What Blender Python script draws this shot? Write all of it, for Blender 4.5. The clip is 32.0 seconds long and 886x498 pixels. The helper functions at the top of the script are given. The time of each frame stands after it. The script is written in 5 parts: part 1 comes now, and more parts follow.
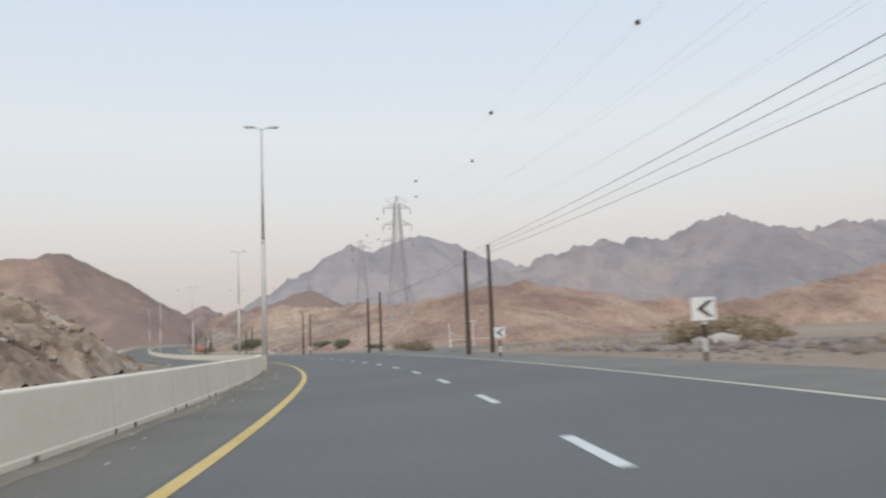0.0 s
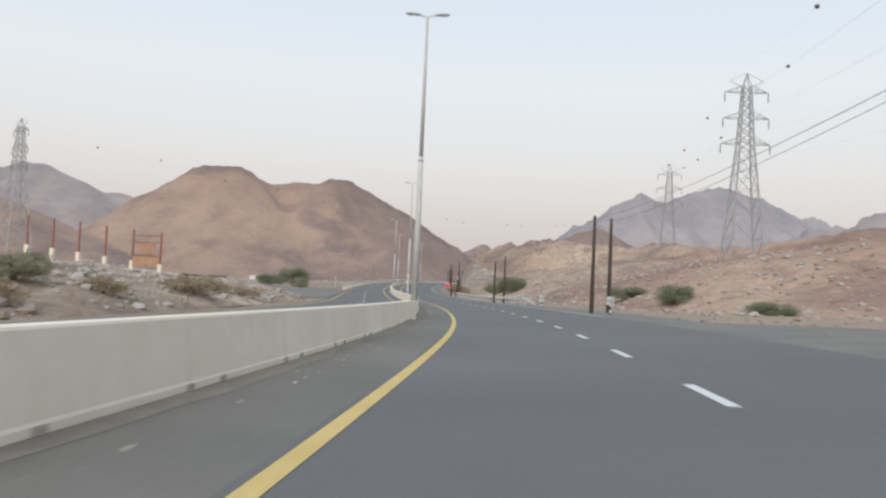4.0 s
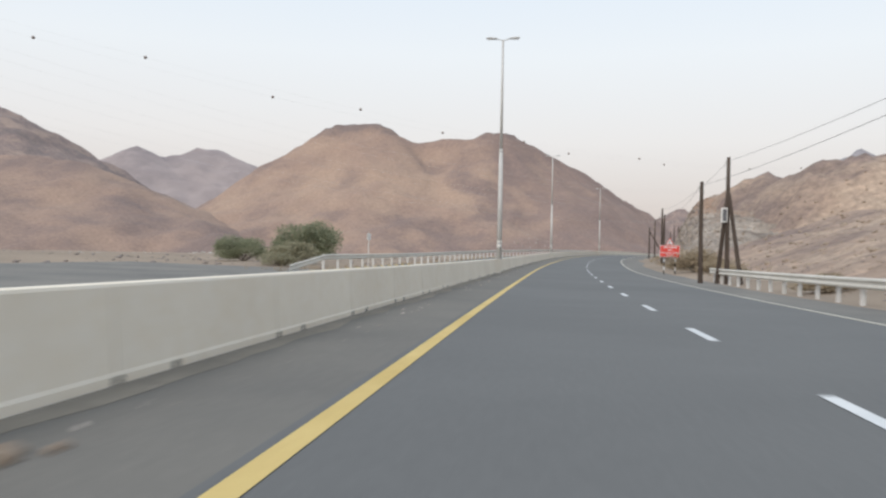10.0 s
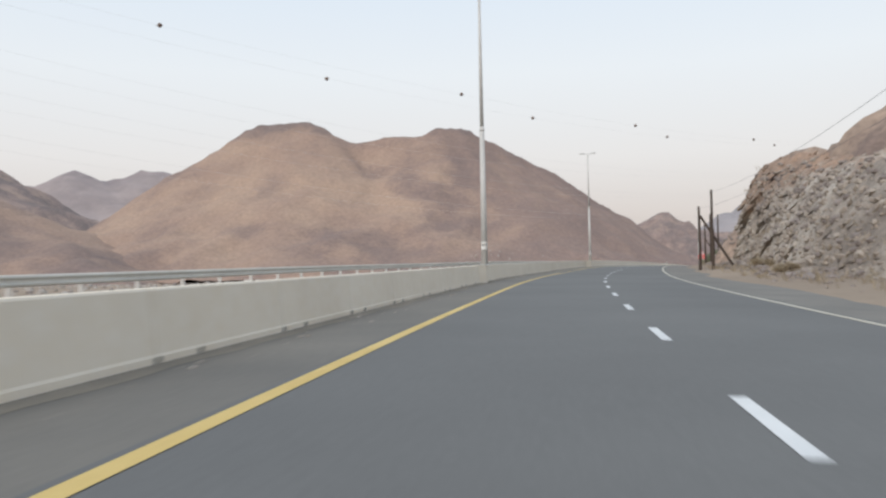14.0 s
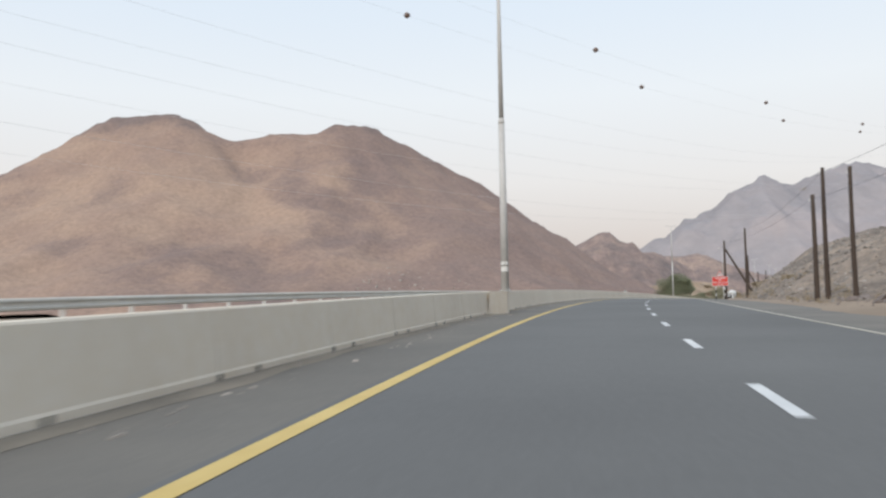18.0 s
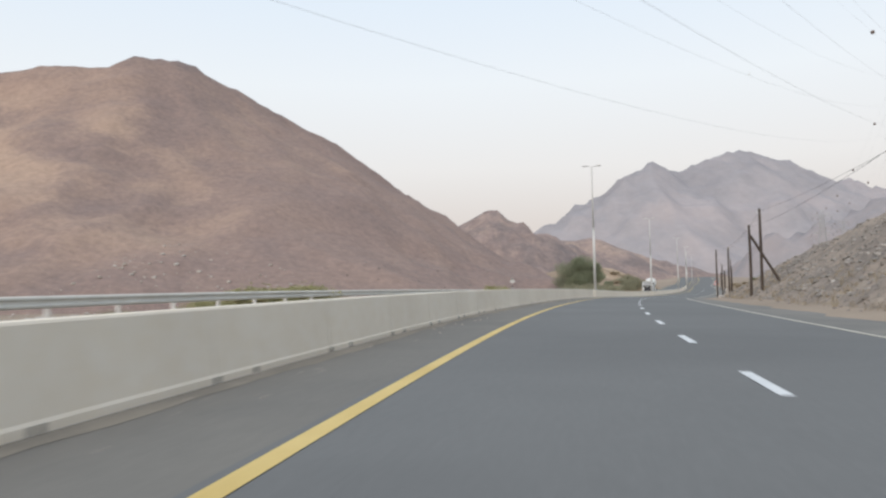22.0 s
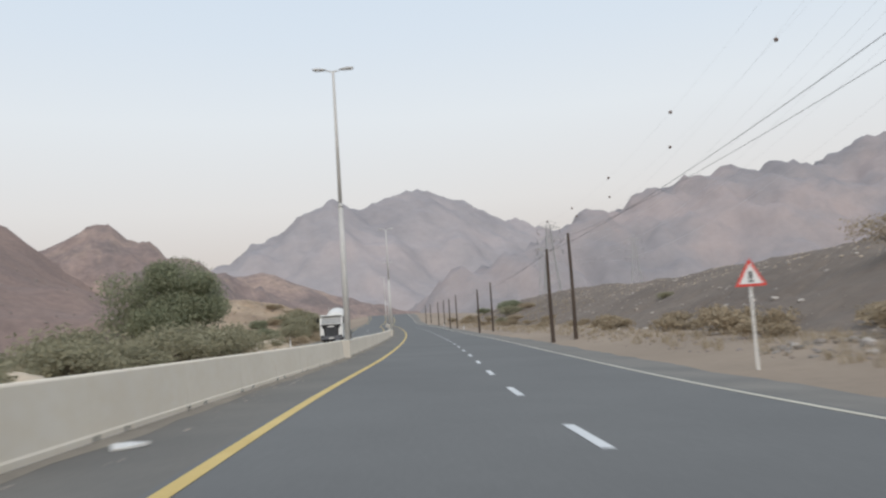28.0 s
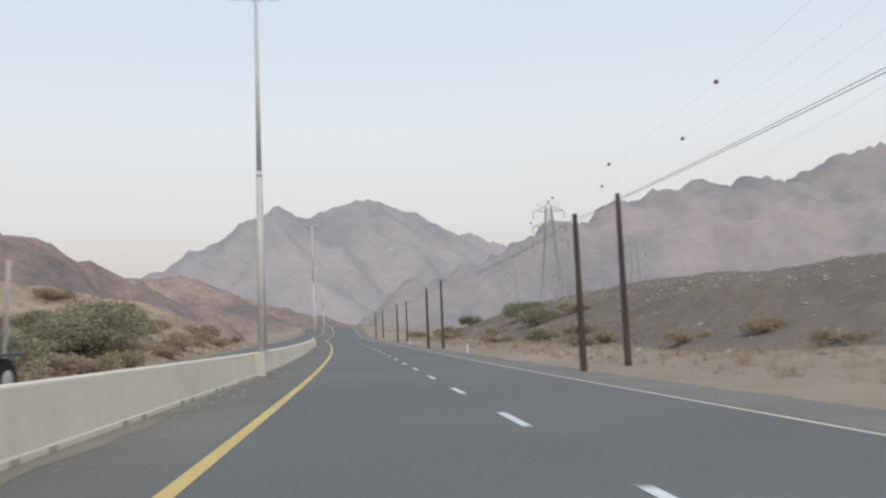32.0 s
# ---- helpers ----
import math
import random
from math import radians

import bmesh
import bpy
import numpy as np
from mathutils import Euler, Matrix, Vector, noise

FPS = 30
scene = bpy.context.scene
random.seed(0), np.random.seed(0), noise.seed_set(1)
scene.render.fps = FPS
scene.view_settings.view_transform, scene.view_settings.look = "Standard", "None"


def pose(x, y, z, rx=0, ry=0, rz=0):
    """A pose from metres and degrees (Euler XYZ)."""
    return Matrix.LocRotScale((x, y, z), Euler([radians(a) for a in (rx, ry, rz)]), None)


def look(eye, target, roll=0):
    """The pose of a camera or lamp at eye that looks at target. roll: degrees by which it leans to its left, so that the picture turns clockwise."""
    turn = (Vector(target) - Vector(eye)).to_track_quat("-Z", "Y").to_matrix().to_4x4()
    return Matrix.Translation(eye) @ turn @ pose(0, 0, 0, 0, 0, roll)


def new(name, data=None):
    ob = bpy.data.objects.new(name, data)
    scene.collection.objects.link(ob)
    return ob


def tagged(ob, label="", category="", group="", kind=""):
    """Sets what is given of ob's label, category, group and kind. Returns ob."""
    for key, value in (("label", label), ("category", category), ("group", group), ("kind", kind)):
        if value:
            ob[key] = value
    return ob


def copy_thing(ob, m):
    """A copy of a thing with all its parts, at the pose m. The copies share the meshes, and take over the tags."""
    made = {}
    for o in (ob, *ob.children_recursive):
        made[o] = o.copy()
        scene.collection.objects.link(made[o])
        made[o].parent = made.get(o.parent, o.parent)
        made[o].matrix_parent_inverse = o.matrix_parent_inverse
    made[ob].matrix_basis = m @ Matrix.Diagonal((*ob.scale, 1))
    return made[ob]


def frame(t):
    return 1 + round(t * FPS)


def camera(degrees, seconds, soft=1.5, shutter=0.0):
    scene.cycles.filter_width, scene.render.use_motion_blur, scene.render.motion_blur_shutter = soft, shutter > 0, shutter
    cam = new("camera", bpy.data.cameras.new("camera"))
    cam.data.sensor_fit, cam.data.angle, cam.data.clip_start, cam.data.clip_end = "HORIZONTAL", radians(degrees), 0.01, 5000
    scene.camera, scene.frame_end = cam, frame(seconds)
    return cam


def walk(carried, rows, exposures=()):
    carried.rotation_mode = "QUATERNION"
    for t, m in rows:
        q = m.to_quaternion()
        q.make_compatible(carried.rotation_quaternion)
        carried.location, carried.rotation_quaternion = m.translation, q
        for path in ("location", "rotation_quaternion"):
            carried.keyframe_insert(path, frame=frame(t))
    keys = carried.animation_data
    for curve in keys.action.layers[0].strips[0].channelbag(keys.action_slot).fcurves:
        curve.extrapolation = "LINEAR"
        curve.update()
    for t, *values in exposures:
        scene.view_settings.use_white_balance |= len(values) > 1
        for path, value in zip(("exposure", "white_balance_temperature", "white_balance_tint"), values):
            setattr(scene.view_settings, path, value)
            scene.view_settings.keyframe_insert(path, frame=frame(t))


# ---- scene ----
cam = camera(56.72, 32.0, soft=2.4, shutter=0.4)
# seconds, place, yaw, pitch, roll
PATH = [
    (0.0, -14.44, -132.29, 1.031, -25.58, 6.11, -2.28),
    (0.5, -11.23, -123.90, 1.010, -20.10, 5.75, -1.07),
    (1.0, -8.61, -115.44, 0.979, -15.87, 5.05, 0.27),
    (1.5, -6.07, -106.77, 0.930, -12.73, 3.72, 1.18),
    (2.0, -3.31, -98.12, 0.862, -10.58, 3.35, 1.36),
    (2.5, -0.97, -89.41, 0.787, -8.96, 3.06, 1.77),
    (3.0, 1.17, -80.74, 0.704, -7.68, 2.86, 2.14),
    (3.5, 2.97, -72.05, 0.623, -6.65, 2.72, 2.44),
    (4.0, 4.60, -63.29, 0.545, -5.76, 2.56, 2.64),
    (4.5, 6.01, -54.40, 0.462, -4.92, 2.33, 2.71),
    (5.0, 7.52, -45.40, 0.369, -4.06, 1.94, 2.64),
    (5.5, 8.86, -36.42, 0.285, -2.65, 1.40, 2.53),
    (6.0, 9.94, -27.37, 0.195, -1.22, 0.98, 2.88),
    (6.5, 10.97, -18.15, 0.103, -0.22, 1.05, 4.28),
    (7.0, 11.76, -9.04, 0.020, 0.44, 0.92, 3.02),
    (7.5, 12.39, -0.28, -0.050, 1.68, 0.82, 3.15),
    (8.0, 12.89, 8.75, -0.127, 2.94, 0.79, 2.96),
    (8.5, 13.24, 18.21, -0.199, 3.99, 0.78, 2.92),
    (9.0, 13.47, 27.80, -0.254, 5.19, 0.69, 2.49),
    (9.5, 13.74, 37.32, -0.290, 6.57, 0.63, 1.81),
    (10.0, 13.86, 46.67, -0.300, 6.87, 0.64, 1.13),
    (10.5, 14.03, 55.90, -0.282, 6.96, 0.64, 0.59),
    (11.0, 14.26, 65.12, -0.255, 6.81, 0.70, 0.44),
    (11.5, 14.50, 74.44, -0.220, 6.64, 0.64, 0.12),
    (12.0, 14.78, 83.70, -0.175, 6.53, 0.68, 0.10),
    (12.5, 15.01, 92.92, -0.116, 6.14, 0.60, -0.16),
    (13.0, 15.48, 102.08, -0.034, 5.72, 0.63, -0.52),
    (13.5, 15.96, 111.23, 0.079, 5.32, 0.84, -0.95),
    (14.0, 16.47, 120.51, 0.213, 4.89, 1.93, -1.13),
    (14.5, 16.97, 129.83, 0.354, 4.71, 2.49, -1.35),
    (15.0, 17.53, 139.07, 0.514, 4.57, 2.83, -1.41),
    (15.5, 18.17, 148.01, 0.694, 4.37, 3.21, -1.50),
    (16.0, 18.89, 156.91, 0.865, 3.73, 3.47, -1.54),
    (16.5, 19.75, 165.74, 1.023, 2.84, 3.62, -1.62),
    (17.0, 20.95, 174.50, 1.177, 1.85, 3.70, -1.63),
    (17.5, 22.33, 183.17, 1.334, 0.93, 3.70, -1.49),
    (18.0, 23.71, 191.74, 1.504, 0.25, 3.64, -1.10),
    (18.5, 25.10, 200.36, 1.687, -0.11, 4.04, -1.83),
    (19.0, 26.76, 209.07, 1.855, -0.73, 3.89, -0.84),
    (19.5, 28.50, 217.96, 2.005, -1.67, 4.47, -2.03),
    (20.0, 30.26, 226.91, 2.125, -2.83, 4.08, -1.03),
    (20.5, 32.15, 235.73, 2.201, -4.03, 3.94, -1.29),
    (21.0, 34.38, 244.42, 2.279, -4.97, 3.30, -1.20),
    (21.5, 36.77, 253.32, 2.355, -5.83, 2.74, -0.85),
    (22.0, 39.42, 262.32, 2.423, -7.18, 2.58, -1.26),
    (22.5, 42.24, 271.37, 2.483, -8.76, 2.31, -1.59),
    (23.0, 45.22, 280.59, 2.480, -11.62, 2.3, -1.5),
    (23.5, 48.39, 289.89, 2.443, -14.87, 2.67, -2.31),
    (24.0, 51.81, 299.23, 2.385, -20.29, 3.37, -2.71),
    (24.5, 55.08, 307.94, 2.326, -22.35, 3.88, -3.11),
    (25.0, 58.40, 316.60, 2.241, -23.61, 4.28, -3.27),
    (25.5, 61.75, 325.30, 2.137, -24.36, 4.58, -3.30),
    (26.0, 65.21, 333.99, 2.024, -24.89, 4.77, -3.30),
    (26.5, 68.69, 342.68, 1.902, -25.50, 4.84, -3.30),
    (27.0, 72.33, 351.29, 1.770, -26.49, 4.75, -3.37),
    (27.5, 76.01, 359.96, 1.621, -27.87, 4.75, -3.57),
    (28.0, 80.33, 368.59, 1.438, -29.21, 4.75, -3.76),
    (28.5, 84.58, 377.46, 1.232, -29.81, 4.85, -3.82),
    (29.0, 89.18, 386.21, 1.054, -30.40, 4.74, -3.60),
    (29.5, 93.75, 394.75, 0.947, -30.45, 4.83, -3.32),
    (30.0, 98.27, 403.27, 0.843, -31.19, 4.85, -2.97),
    (30.5, 102.64, 411.74, 0.771, -31.58, 6.73, -2.65),
    (31.0, 106.95, 420.02, 0.746, -32.24, 6.87, -2.35),
    (31.5, 111.35, 428.53, 0.718, -32.70, 6.19, -2.41),
    (32.0, 115.78, 437.34, 0.703, -32.81, 5.79, -2.46),
]


def seat(x, y, z, yaw, pitch, roll):
    a, p = radians(yaw), radians(pitch)
    way = Vector((-math.sin(a) * math.cos(p), math.cos(a) * math.cos(p), math.sin(p)))
    return look((x, y, z), Vector((x, y, z)) + way, roll)


EXPOSURE = [(0.0, -0.12), (4.5, -0.02), (6.0, 0.03), (9.0, 0.06), (12.0, 0.05), (15.0, 0.0), (21.0, 0.08), (24.0, -0.02), (27.0, -0.1), (32.0, -0.1)]
walk(cam, [(t, seat(*p)) for t, *p in PATH], EXPOSURE)

# ---- plan: the driver's line through the road, with its height and cross-fall ----
ROAD = [
    (-95.85, -262.98, 0.544, 0.0323),
    (-65.77, -223.04, 0.357, 0.0320),
    (-38.90, -180.88, 0.168, 0.0327),
    (-25.40, -154.08, 0.054, 0.0338),
    (-14.42, -131.61, -0.093, 0.0446),
    (-5.87, -108.03, -0.197, 0.0450),
    (0.61, -83.86, -0.399, 0.0586),
    (5.64, -59.32, -0.611, 0.0654),
    (9.73, -34.64, -0.863, 0.0601),
    (12.35, -9.75, -1.102, 0.0556),
    (13.76, 15.22, -1.290, 0.0451),
    (14.10, 40.21, -1.393, 0.0212),
    (14.34, 65.21, -1.354, -0.0007),
    (14.81, 90.21, -1.212, -0.0137),
    (15.61, 115.21, -0.951, -0.0218),
    (17.12, 140.17, -0.520, -0.0189),
    (19.36, 165.06, -0.039, -0.0183),
    (22.99, 189.78, 0.412, -0.0137),
    (27.52, 214.35, 0.874, -0.0087),
    (33.01, 238.72, 1.193, -0.0074),
    (39.50, 262.86, 1.350, -0.0191),
    (46.87, 286.76, 1.374, -0.0226),
    (55.28, 310.32, 1.234, -0.0254),
    (64.52, 333.56, 0.965, -0.0324),
    (74.52, 356.49, 0.578, -0.0373),
    (85.40, 379.02, 0.098, -0.0421),
    (97.20, 401.07, -0.213, -0.0367),
    (108.80, 423.21, -0.387, -0.0291),
    (120.14, 445.49, -0.536, -0.0272),
    (131.31, 467.86, -0.625, -0.0289),
    (142.21, 490.36, -0.574, -0.0305),
    (152.80, 513.01, -0.440, -0.0307),
    (163.17, 535.76, -0.295, -0.0257),
    (173.27, 558.63, -0.174, -0.0157),
    (183.40, 581.48, -0.019, -0.0057),
    (194.02, 604.11, 0.101, -0.0003),
    (216.14, 648.94, 0.900, -0.0024),
    (237.59, 694.12, 2.503, -0.0024),
    (257.83, 739.84, 4.563, -0.0024),
]

# ---- light: the sky after the sun has gone behind the hills ----
SUN_EL, SUN_AZ = 14.0, 205.0
world = bpy.data.worlds.new("dusk_sky")
scene.world = world
world.use_nodes = True
wt = world.node_tree
bg = wt.nodes["Background"]
sky = wt.nodes.new("ShaderNodeTexSky")
sky.sky_type, sky.sun_disc = "NISHITA", False
sky.sun_elevation, sky.sun_rotation = radians(SUN_EL), radians(SUN_AZ)
sky.air_density, sky.dust_density, sky.ozone_density, sky.altitude = 1.2, 4.0, 1.5, 300
# dusty air: the sky pales towards the horizon
geo = wt.nodes.new("ShaderNodeTexCoord")
sep = wt.nodes.new("ShaderNodeSeparateXYZ")
wt.links.new(geo.outputs["Generated"], sep.inputs[0])
dust = wt.nodes.new("ShaderNodeValToRGB")
els = dust.color_ramp.elements
els[0].position, els[0].color = 0.0, (0.60, 0.54, 0.52, 1)
els[1].position, els[1].color = 0.5, (0.62, 0.74, 0.88, 1)
for p, c in ((0.06, (0.66, 0.6, 0.575, 1)), (0.14, (0.765, 0.745, 0.738, 1)), (0.24, (0.785, 0.82, 0.852, 1)), (0.33, (0.715, 0.79, 0.872, 1))):
    e = els.new(p)
    e.color = c
wt.links.new(sep.outputs["Z"], dust.inputs[0])
blend = wt.nodes.new("ShaderNodeMixRGB")
blend.inputs[0].default_value = 0.9
scaled = wt.nodes.new("ShaderNodeMixRGB")
scaled.blend_type, scaled.inputs[0].default_value = "MULTIPLY", 1.0
scaled.inputs[2].default_value = (0.1, 0.1, 0.1, 1)
wt.links.new(sky.outputs[0], scaled.inputs[1])
wt.links.new(scaled.outputs[0], blend.inputs[1])
wt.links.new(dust.outputs[0], blend.inputs[2])
wt.links.new(blend.outputs[0], bg.inputs["Color"])
bg.inputs["Strength"].default_value = 1.12
# added broad lamp, 38 degrees up, in place of the glow after sunset
sun = new("sun", bpy.data.lights.new("sun", "SUN"))
sun.data.energy, sun.data.angle, sun.data.color = 1.85, radians(25), (1.0, 0.93, 0.86)
_az = radians(SUN_AZ)
sun.matrix_basis = look((0, 0, 200), (200 * math.sin(_az) * -1, -200 * math.cos(_az), 200 - 200 * math.tan(radians(38))))

# ---- materials ----
def mat(name, rough=0.8, metal=0.0):
    m = bpy.data.materials.new(name)
    m.use_nodes = True
    b = m.node_tree.nodes["Principled BSDF"]
    b.inputs["Roughness"].default_value = rough
    b.inputs["Metallic"].default_value = metal
    b.inputs["Specular IOR Level"].default_value = 0.3
    return m, m.node_tree, b


def nd(tree, kind, **kw):
    n = tree.nodes.new(kind)
    for k, v in kw.items():
        n.inputs[k.replace("_", " ")].default_value = v
    return n


def ramp(tree, src, stops):
    r = tree.nodes.new("ShaderNodeValToRGB")
    els = r.color_ramp.elements
    while len(els) < len(stops):
        els.new(0.5)
    for e, (p, c) in zip(els, stops):
        e.position, e.color = p, (*c, 1)
    tree.links.new(src, r.inputs[0])
    return r.outputs[0]


def coords(tree, scale=1.0, stretch=(1, 1, 1), world=True):
    """World-sized coordinates: object position in metres."""
    if world:
        g = tree.nodes.new("ShaderNodeNewGeometry").outputs["Position"]
    else:
        g = tree.nodes.new("ShaderNodeTexCoord").outputs["Object"]
    mp = tree.nodes.new("ShaderNodeMapping")
    mp.inputs["Scale"].default_value = [scale * k for k in stretch]
    tree.links.new(g, mp.inputs[0])
    return mp.outputs[0]


def noise_tex(tree, vec, scale, detail=6, rough=0.6):
    n = nd(tree, "ShaderNodeTexNoise", Scale=scale, Detail=detail, Roughness=rough)
    tree.links.new(vec, n.inputs["Vector"])
    return n.outputs["Fac"]


def mix(tree, fac, a, b, kind="MIX"):
    m = tree.nodes.new("ShaderNodeMixRGB")
    m.blend_type = kind
    for sock, v in zip(m.inputs, (fac, a, b)):
        if isinstance(v, (int, float)):
            sock.default_value = v
        elif isinstance(v, tuple):
            sock.default_value = (*v, 1)
        else:
            tree.links.new(v, sock)
    return m.outputs[0]


def bump(tree, b, height, strength=0.4, dist=0.02):
    n = nd(tree, "ShaderNodeBump", Strength=strength, Distance=dist)
    tree.links.new(height, n.inputs["Height"])
    tree.links.new(n.outputs[0], b.inputs["Normal"])


def surface(name, c1, c2, c3=None, big=0.15, fine=8.0, rough=0.85, bump_s=0.3, bump_d=0.02, metal=0.0, world=True, stretch=(1, 1, 1), fleck=0.5):
    """A two-scale mottled surface: c1 to c2 by broad stains, c3 as fine flecks."""
    m, t, b = mat(name, rough, metal)
    v = coords(t, 1.0, stretch, world)
    broad = noise_tex(t, v, big, 5)
    grain = noise_tex(t, v, fine, 6, 0.7)
    col = ramp(t, broad, [(0.3, c1), (0.7, c2)])
    if c3:
        col = mix(t, ramp(t, grain, [(fleck, (0, 0, 0)), (fleck + 0.18, (1, 1, 1))]), col, c3)
    col = mix(t, 0.35, col, ramp(t, grain, [(0.25, (0.35, 0.35, 0.35)), (0.75, (0.75, 0.75, 0.75))]), "OVERLAY")
    t.links.new(col, b.inputs["Base Color"])
    bump(t, b, grain, bump_s, bump_d)
    return m


ASPHALT = surface("asphalt", (0.122, 0.121, 0.118), (0.155, 0.154, 0.149), (0.182, 0.178, 0.17), 0.12, 16, 0.85, 0.15, 0.006, fleck=0.62)
SHOULDER = surface("worn_asphalt", (0.15, 0.143, 0.132), (0.22, 0.203, 0.18), (0.27, 0.245, 0.215), 0.3, 20, 0.9, 0.3, 0.01, fleck=0.6)
CONCRETE = surface("barrier_concrete", (0.73, 0.64, 0.52), (0.82, 0.735, 0.61), (0.66, 0.575, 0.465), 0.3, 4, 0.85, 0.1, 0.006, fleck=0.68)
YELLOW = surface("yellow_paint", (0.53, 0.375, 0.125), (0.64, 0.47, 0.185), (0.36, 0.29, 0.16), 0.6, 12, 0.7, 0.2, 0.004, fleck=0.6)
WHITE = surface("white_paint", (0.55, 0.56, 0.56), (0.7, 0.7, 0.69), (0.4, 0.4, 0.4), 0.6, 12, 0.7, 0.2, 0.004, fleck=0.62)
STEEL = surface("galvanised_steel", (0.52, 0.51, 0.49), (0.62, 0.61, 0.59), None, 0.8, 9, 0.6, 0.05, 0.003, 0.0)
LAMP_STEEL = surface("weathered_lamp_steel", (0.46, 0.45, 0.43), (0.55, 0.54, 0.52), (0.42, 0.405, 0.38), 0.8, 9, 0.65, 0.05, 0.003, fleck=0.64)
RAIL_STEEL = surface("dusty_rail_steel", (0.58, 0.545, 0.485), (0.68, 0.645, 0.58), (0.5, 0.46, 0.4), 0.5, 6, 0.7, 0.06, 0.003, fleck=0.62)
WOOD = surface("creosote_wood", (0.05, 0.037, 0.03), (0.095, 0.072, 0.058), (0.14, 0.11, 0.09), 0.5, 18, 0.9, 0.5, 0.01, 0, True, (6, 6, 0.6), 0.6)
PALE_YELLOW = surface("worn_yellow_paint", (0.46, 0.42, 0.34), (0.57, 0.53, 0.44), (0.3, 0.28, 0.24), 0.5, 9, 0.75, 0.1, 0.004, fleck=0.58)
SKYWIRE = surface("pale_aluminium_cable", (0.5, 0.51, 0.53), (0.57, 0.58, 0.59), None, 1, 5, 0.6, 0, 0.001)
WIRE = surface("dark_cable", (0.1, 0.1, 0.11), (0.13, 0.13, 0.14), None, 1, 5, 0.7, 0, 0.001)
GRAVEL = surface("sandy_gravel", (0.24, 0.187, 0.142), (0.345, 0.27, 0.203), (0.2, 0.163, 0.132), 0.05, 2.2, 0.95, 0.35, 0.04, fleck=0.58)
DARKGRAVEL = surface("dark_spoil", (0.14, 0.113, 0.094), (0.2, 0.162, 0.132), (0.27, 0.225, 0.182), 0.08, 1.6, 0.95, 0.7, 0.12, fleck=0.64)
BLACK = surface("black_rubber", (0.012, 0.012, 0.013), (0.03, 0.03, 0.03), None, 3, 20, 0.8, 0.2, 0.004)
RED = surface("red_sign", (0.55, 0.045, 0.035), (0.63, 0.075, 0.06), None, 2, 9, 0.5, 0.05, 0.002)
PALE = surface("pale_paint", (0.66, 0.65, 0.62), (0.76, 0.75, 0.72), (0.5, 0.48, 0.45), 1.2, 9, 0.55, 0.08, 0.003, fleck=0.68)
RUST = surface("red_oxide_steel", (0.24, 0.09, 0.06), (0.33, 0.14, 0.1), None, 2, 9, 0.7, 0.2, 0.004)
GLASS, _t, _b = mat("dark_glass", 0.06)
_b.inputs["Base Color"].default_value = (0.03, 0.035, 0.04, 1)

SAND = surface("tipped_sand", (0.42, 0.35, 0.27), (0.52, 0.44, 0.345), (0.36, 0.3, 0.235), 0.5, 6, 0.95, 0.3, 0.02, fleck=0.62)
INNER = surface("dusty_asphalt", (0.138, 0.13, 0.118), (0.185, 0.171, 0.15), (0.22, 0.2, 0.175), 0.25, 14, 0.9, 0.15, 0.006, (0.0), fleck=0.62)
FADED = surface("faded_orange_sheet", (0.36, 0.2, 0.13), (0.46, 0.29, 0.2), None, 1.5, 6, 0.8, 0.1, 0.004)
DUST = surface("road_dust", (0.19, 0.168, 0.14), (0.27, 0.235, 0.19), (0.33, 0.29, 0.24), 0.6, 9, 0.95, 0.3, 0.01, fleck=0.6)

# ---- mesh helpers ----
def mesh_ob(name, verts, faces, material, parent=None, smooth=False):
    me = bpy.data.meshes.new(name)
    me.from_pydata([tuple(map(float, v)) for v in verts], [], [tuple(map(int, f)) for f in faces])
    if smooth:
        me.polygons.foreach_set("use_smooth", [True] * len(me.polygons))
    me.materials.append(material)
    me.update()
    ob = new(name, me)
    if parent:
        ob.parent = parent
    return ob


def part(name, bm, material, parent=None, label="", smooth=False):
    me = bpy.data.meshes.new(name)
    bmesh.ops.recalc_face_normals(bm, faces=bm.faces)
    bm.to_mesh(me)
    bm.free()
    if smooth:
        me.polygons.foreach_set("use_smooth", [True] * len(me.polygons))
    me.materials.append(material)
    ob = new(name, me)
    if parent:
        ob.parent = parent
    if label:
        ob["label"] = label
    return ob


def empty(name, m, label, category, group="", kind=""):
    ob = new(name)
    ob.empty_display_size = 0.1
    ob.matrix_basis = m
    return tagged(ob, label, category, group, kind)


def box(bm, cx, cy, cz, sx, sy, sz, bevel=0.0, turn=None):
    """A box of full sizes sx, sy, sz round a centre, with softened edges."""
    r = bmesh.ops.create_cube(bm, size=1.0, matrix=Matrix.Translation((cx, cy, cz)) @ (turn or Matrix()) @ Matrix.Diagonal((sx, sy, sz, 1)))
    if bevel:
        es = list({e for v in r["verts"] for e in v.link_edges})
        bmesh.ops.bevel(bm, geom=es, offset=bevel, segments=1, affect="EDGES")


def rod(bm, a, b, r1, r2=None, seg=8):
    """A tapered round bar from a to b."""
    a, b = Vector(a), Vector(b)
    d = b - a
    m = Matrix.Translation((a + b) / 2) @ d.to_track_quat("Z", "Y").to_matrix().to_4x4()
    bmesh.ops.create_cone(bm, cap_ends=True, segments=seg, radius1=r1, radius2=r1 if r2 is None else r2, depth=d.length, matrix=m)


def ball(bm, c, r, squash=(1, 1, 1), sub=2):
    bmesh.ops.create_icosphere(bm, subdivisions=sub, radius=r, matrix=Matrix.Translation(c) @ Matrix.Diagonal((*squash, 1)))


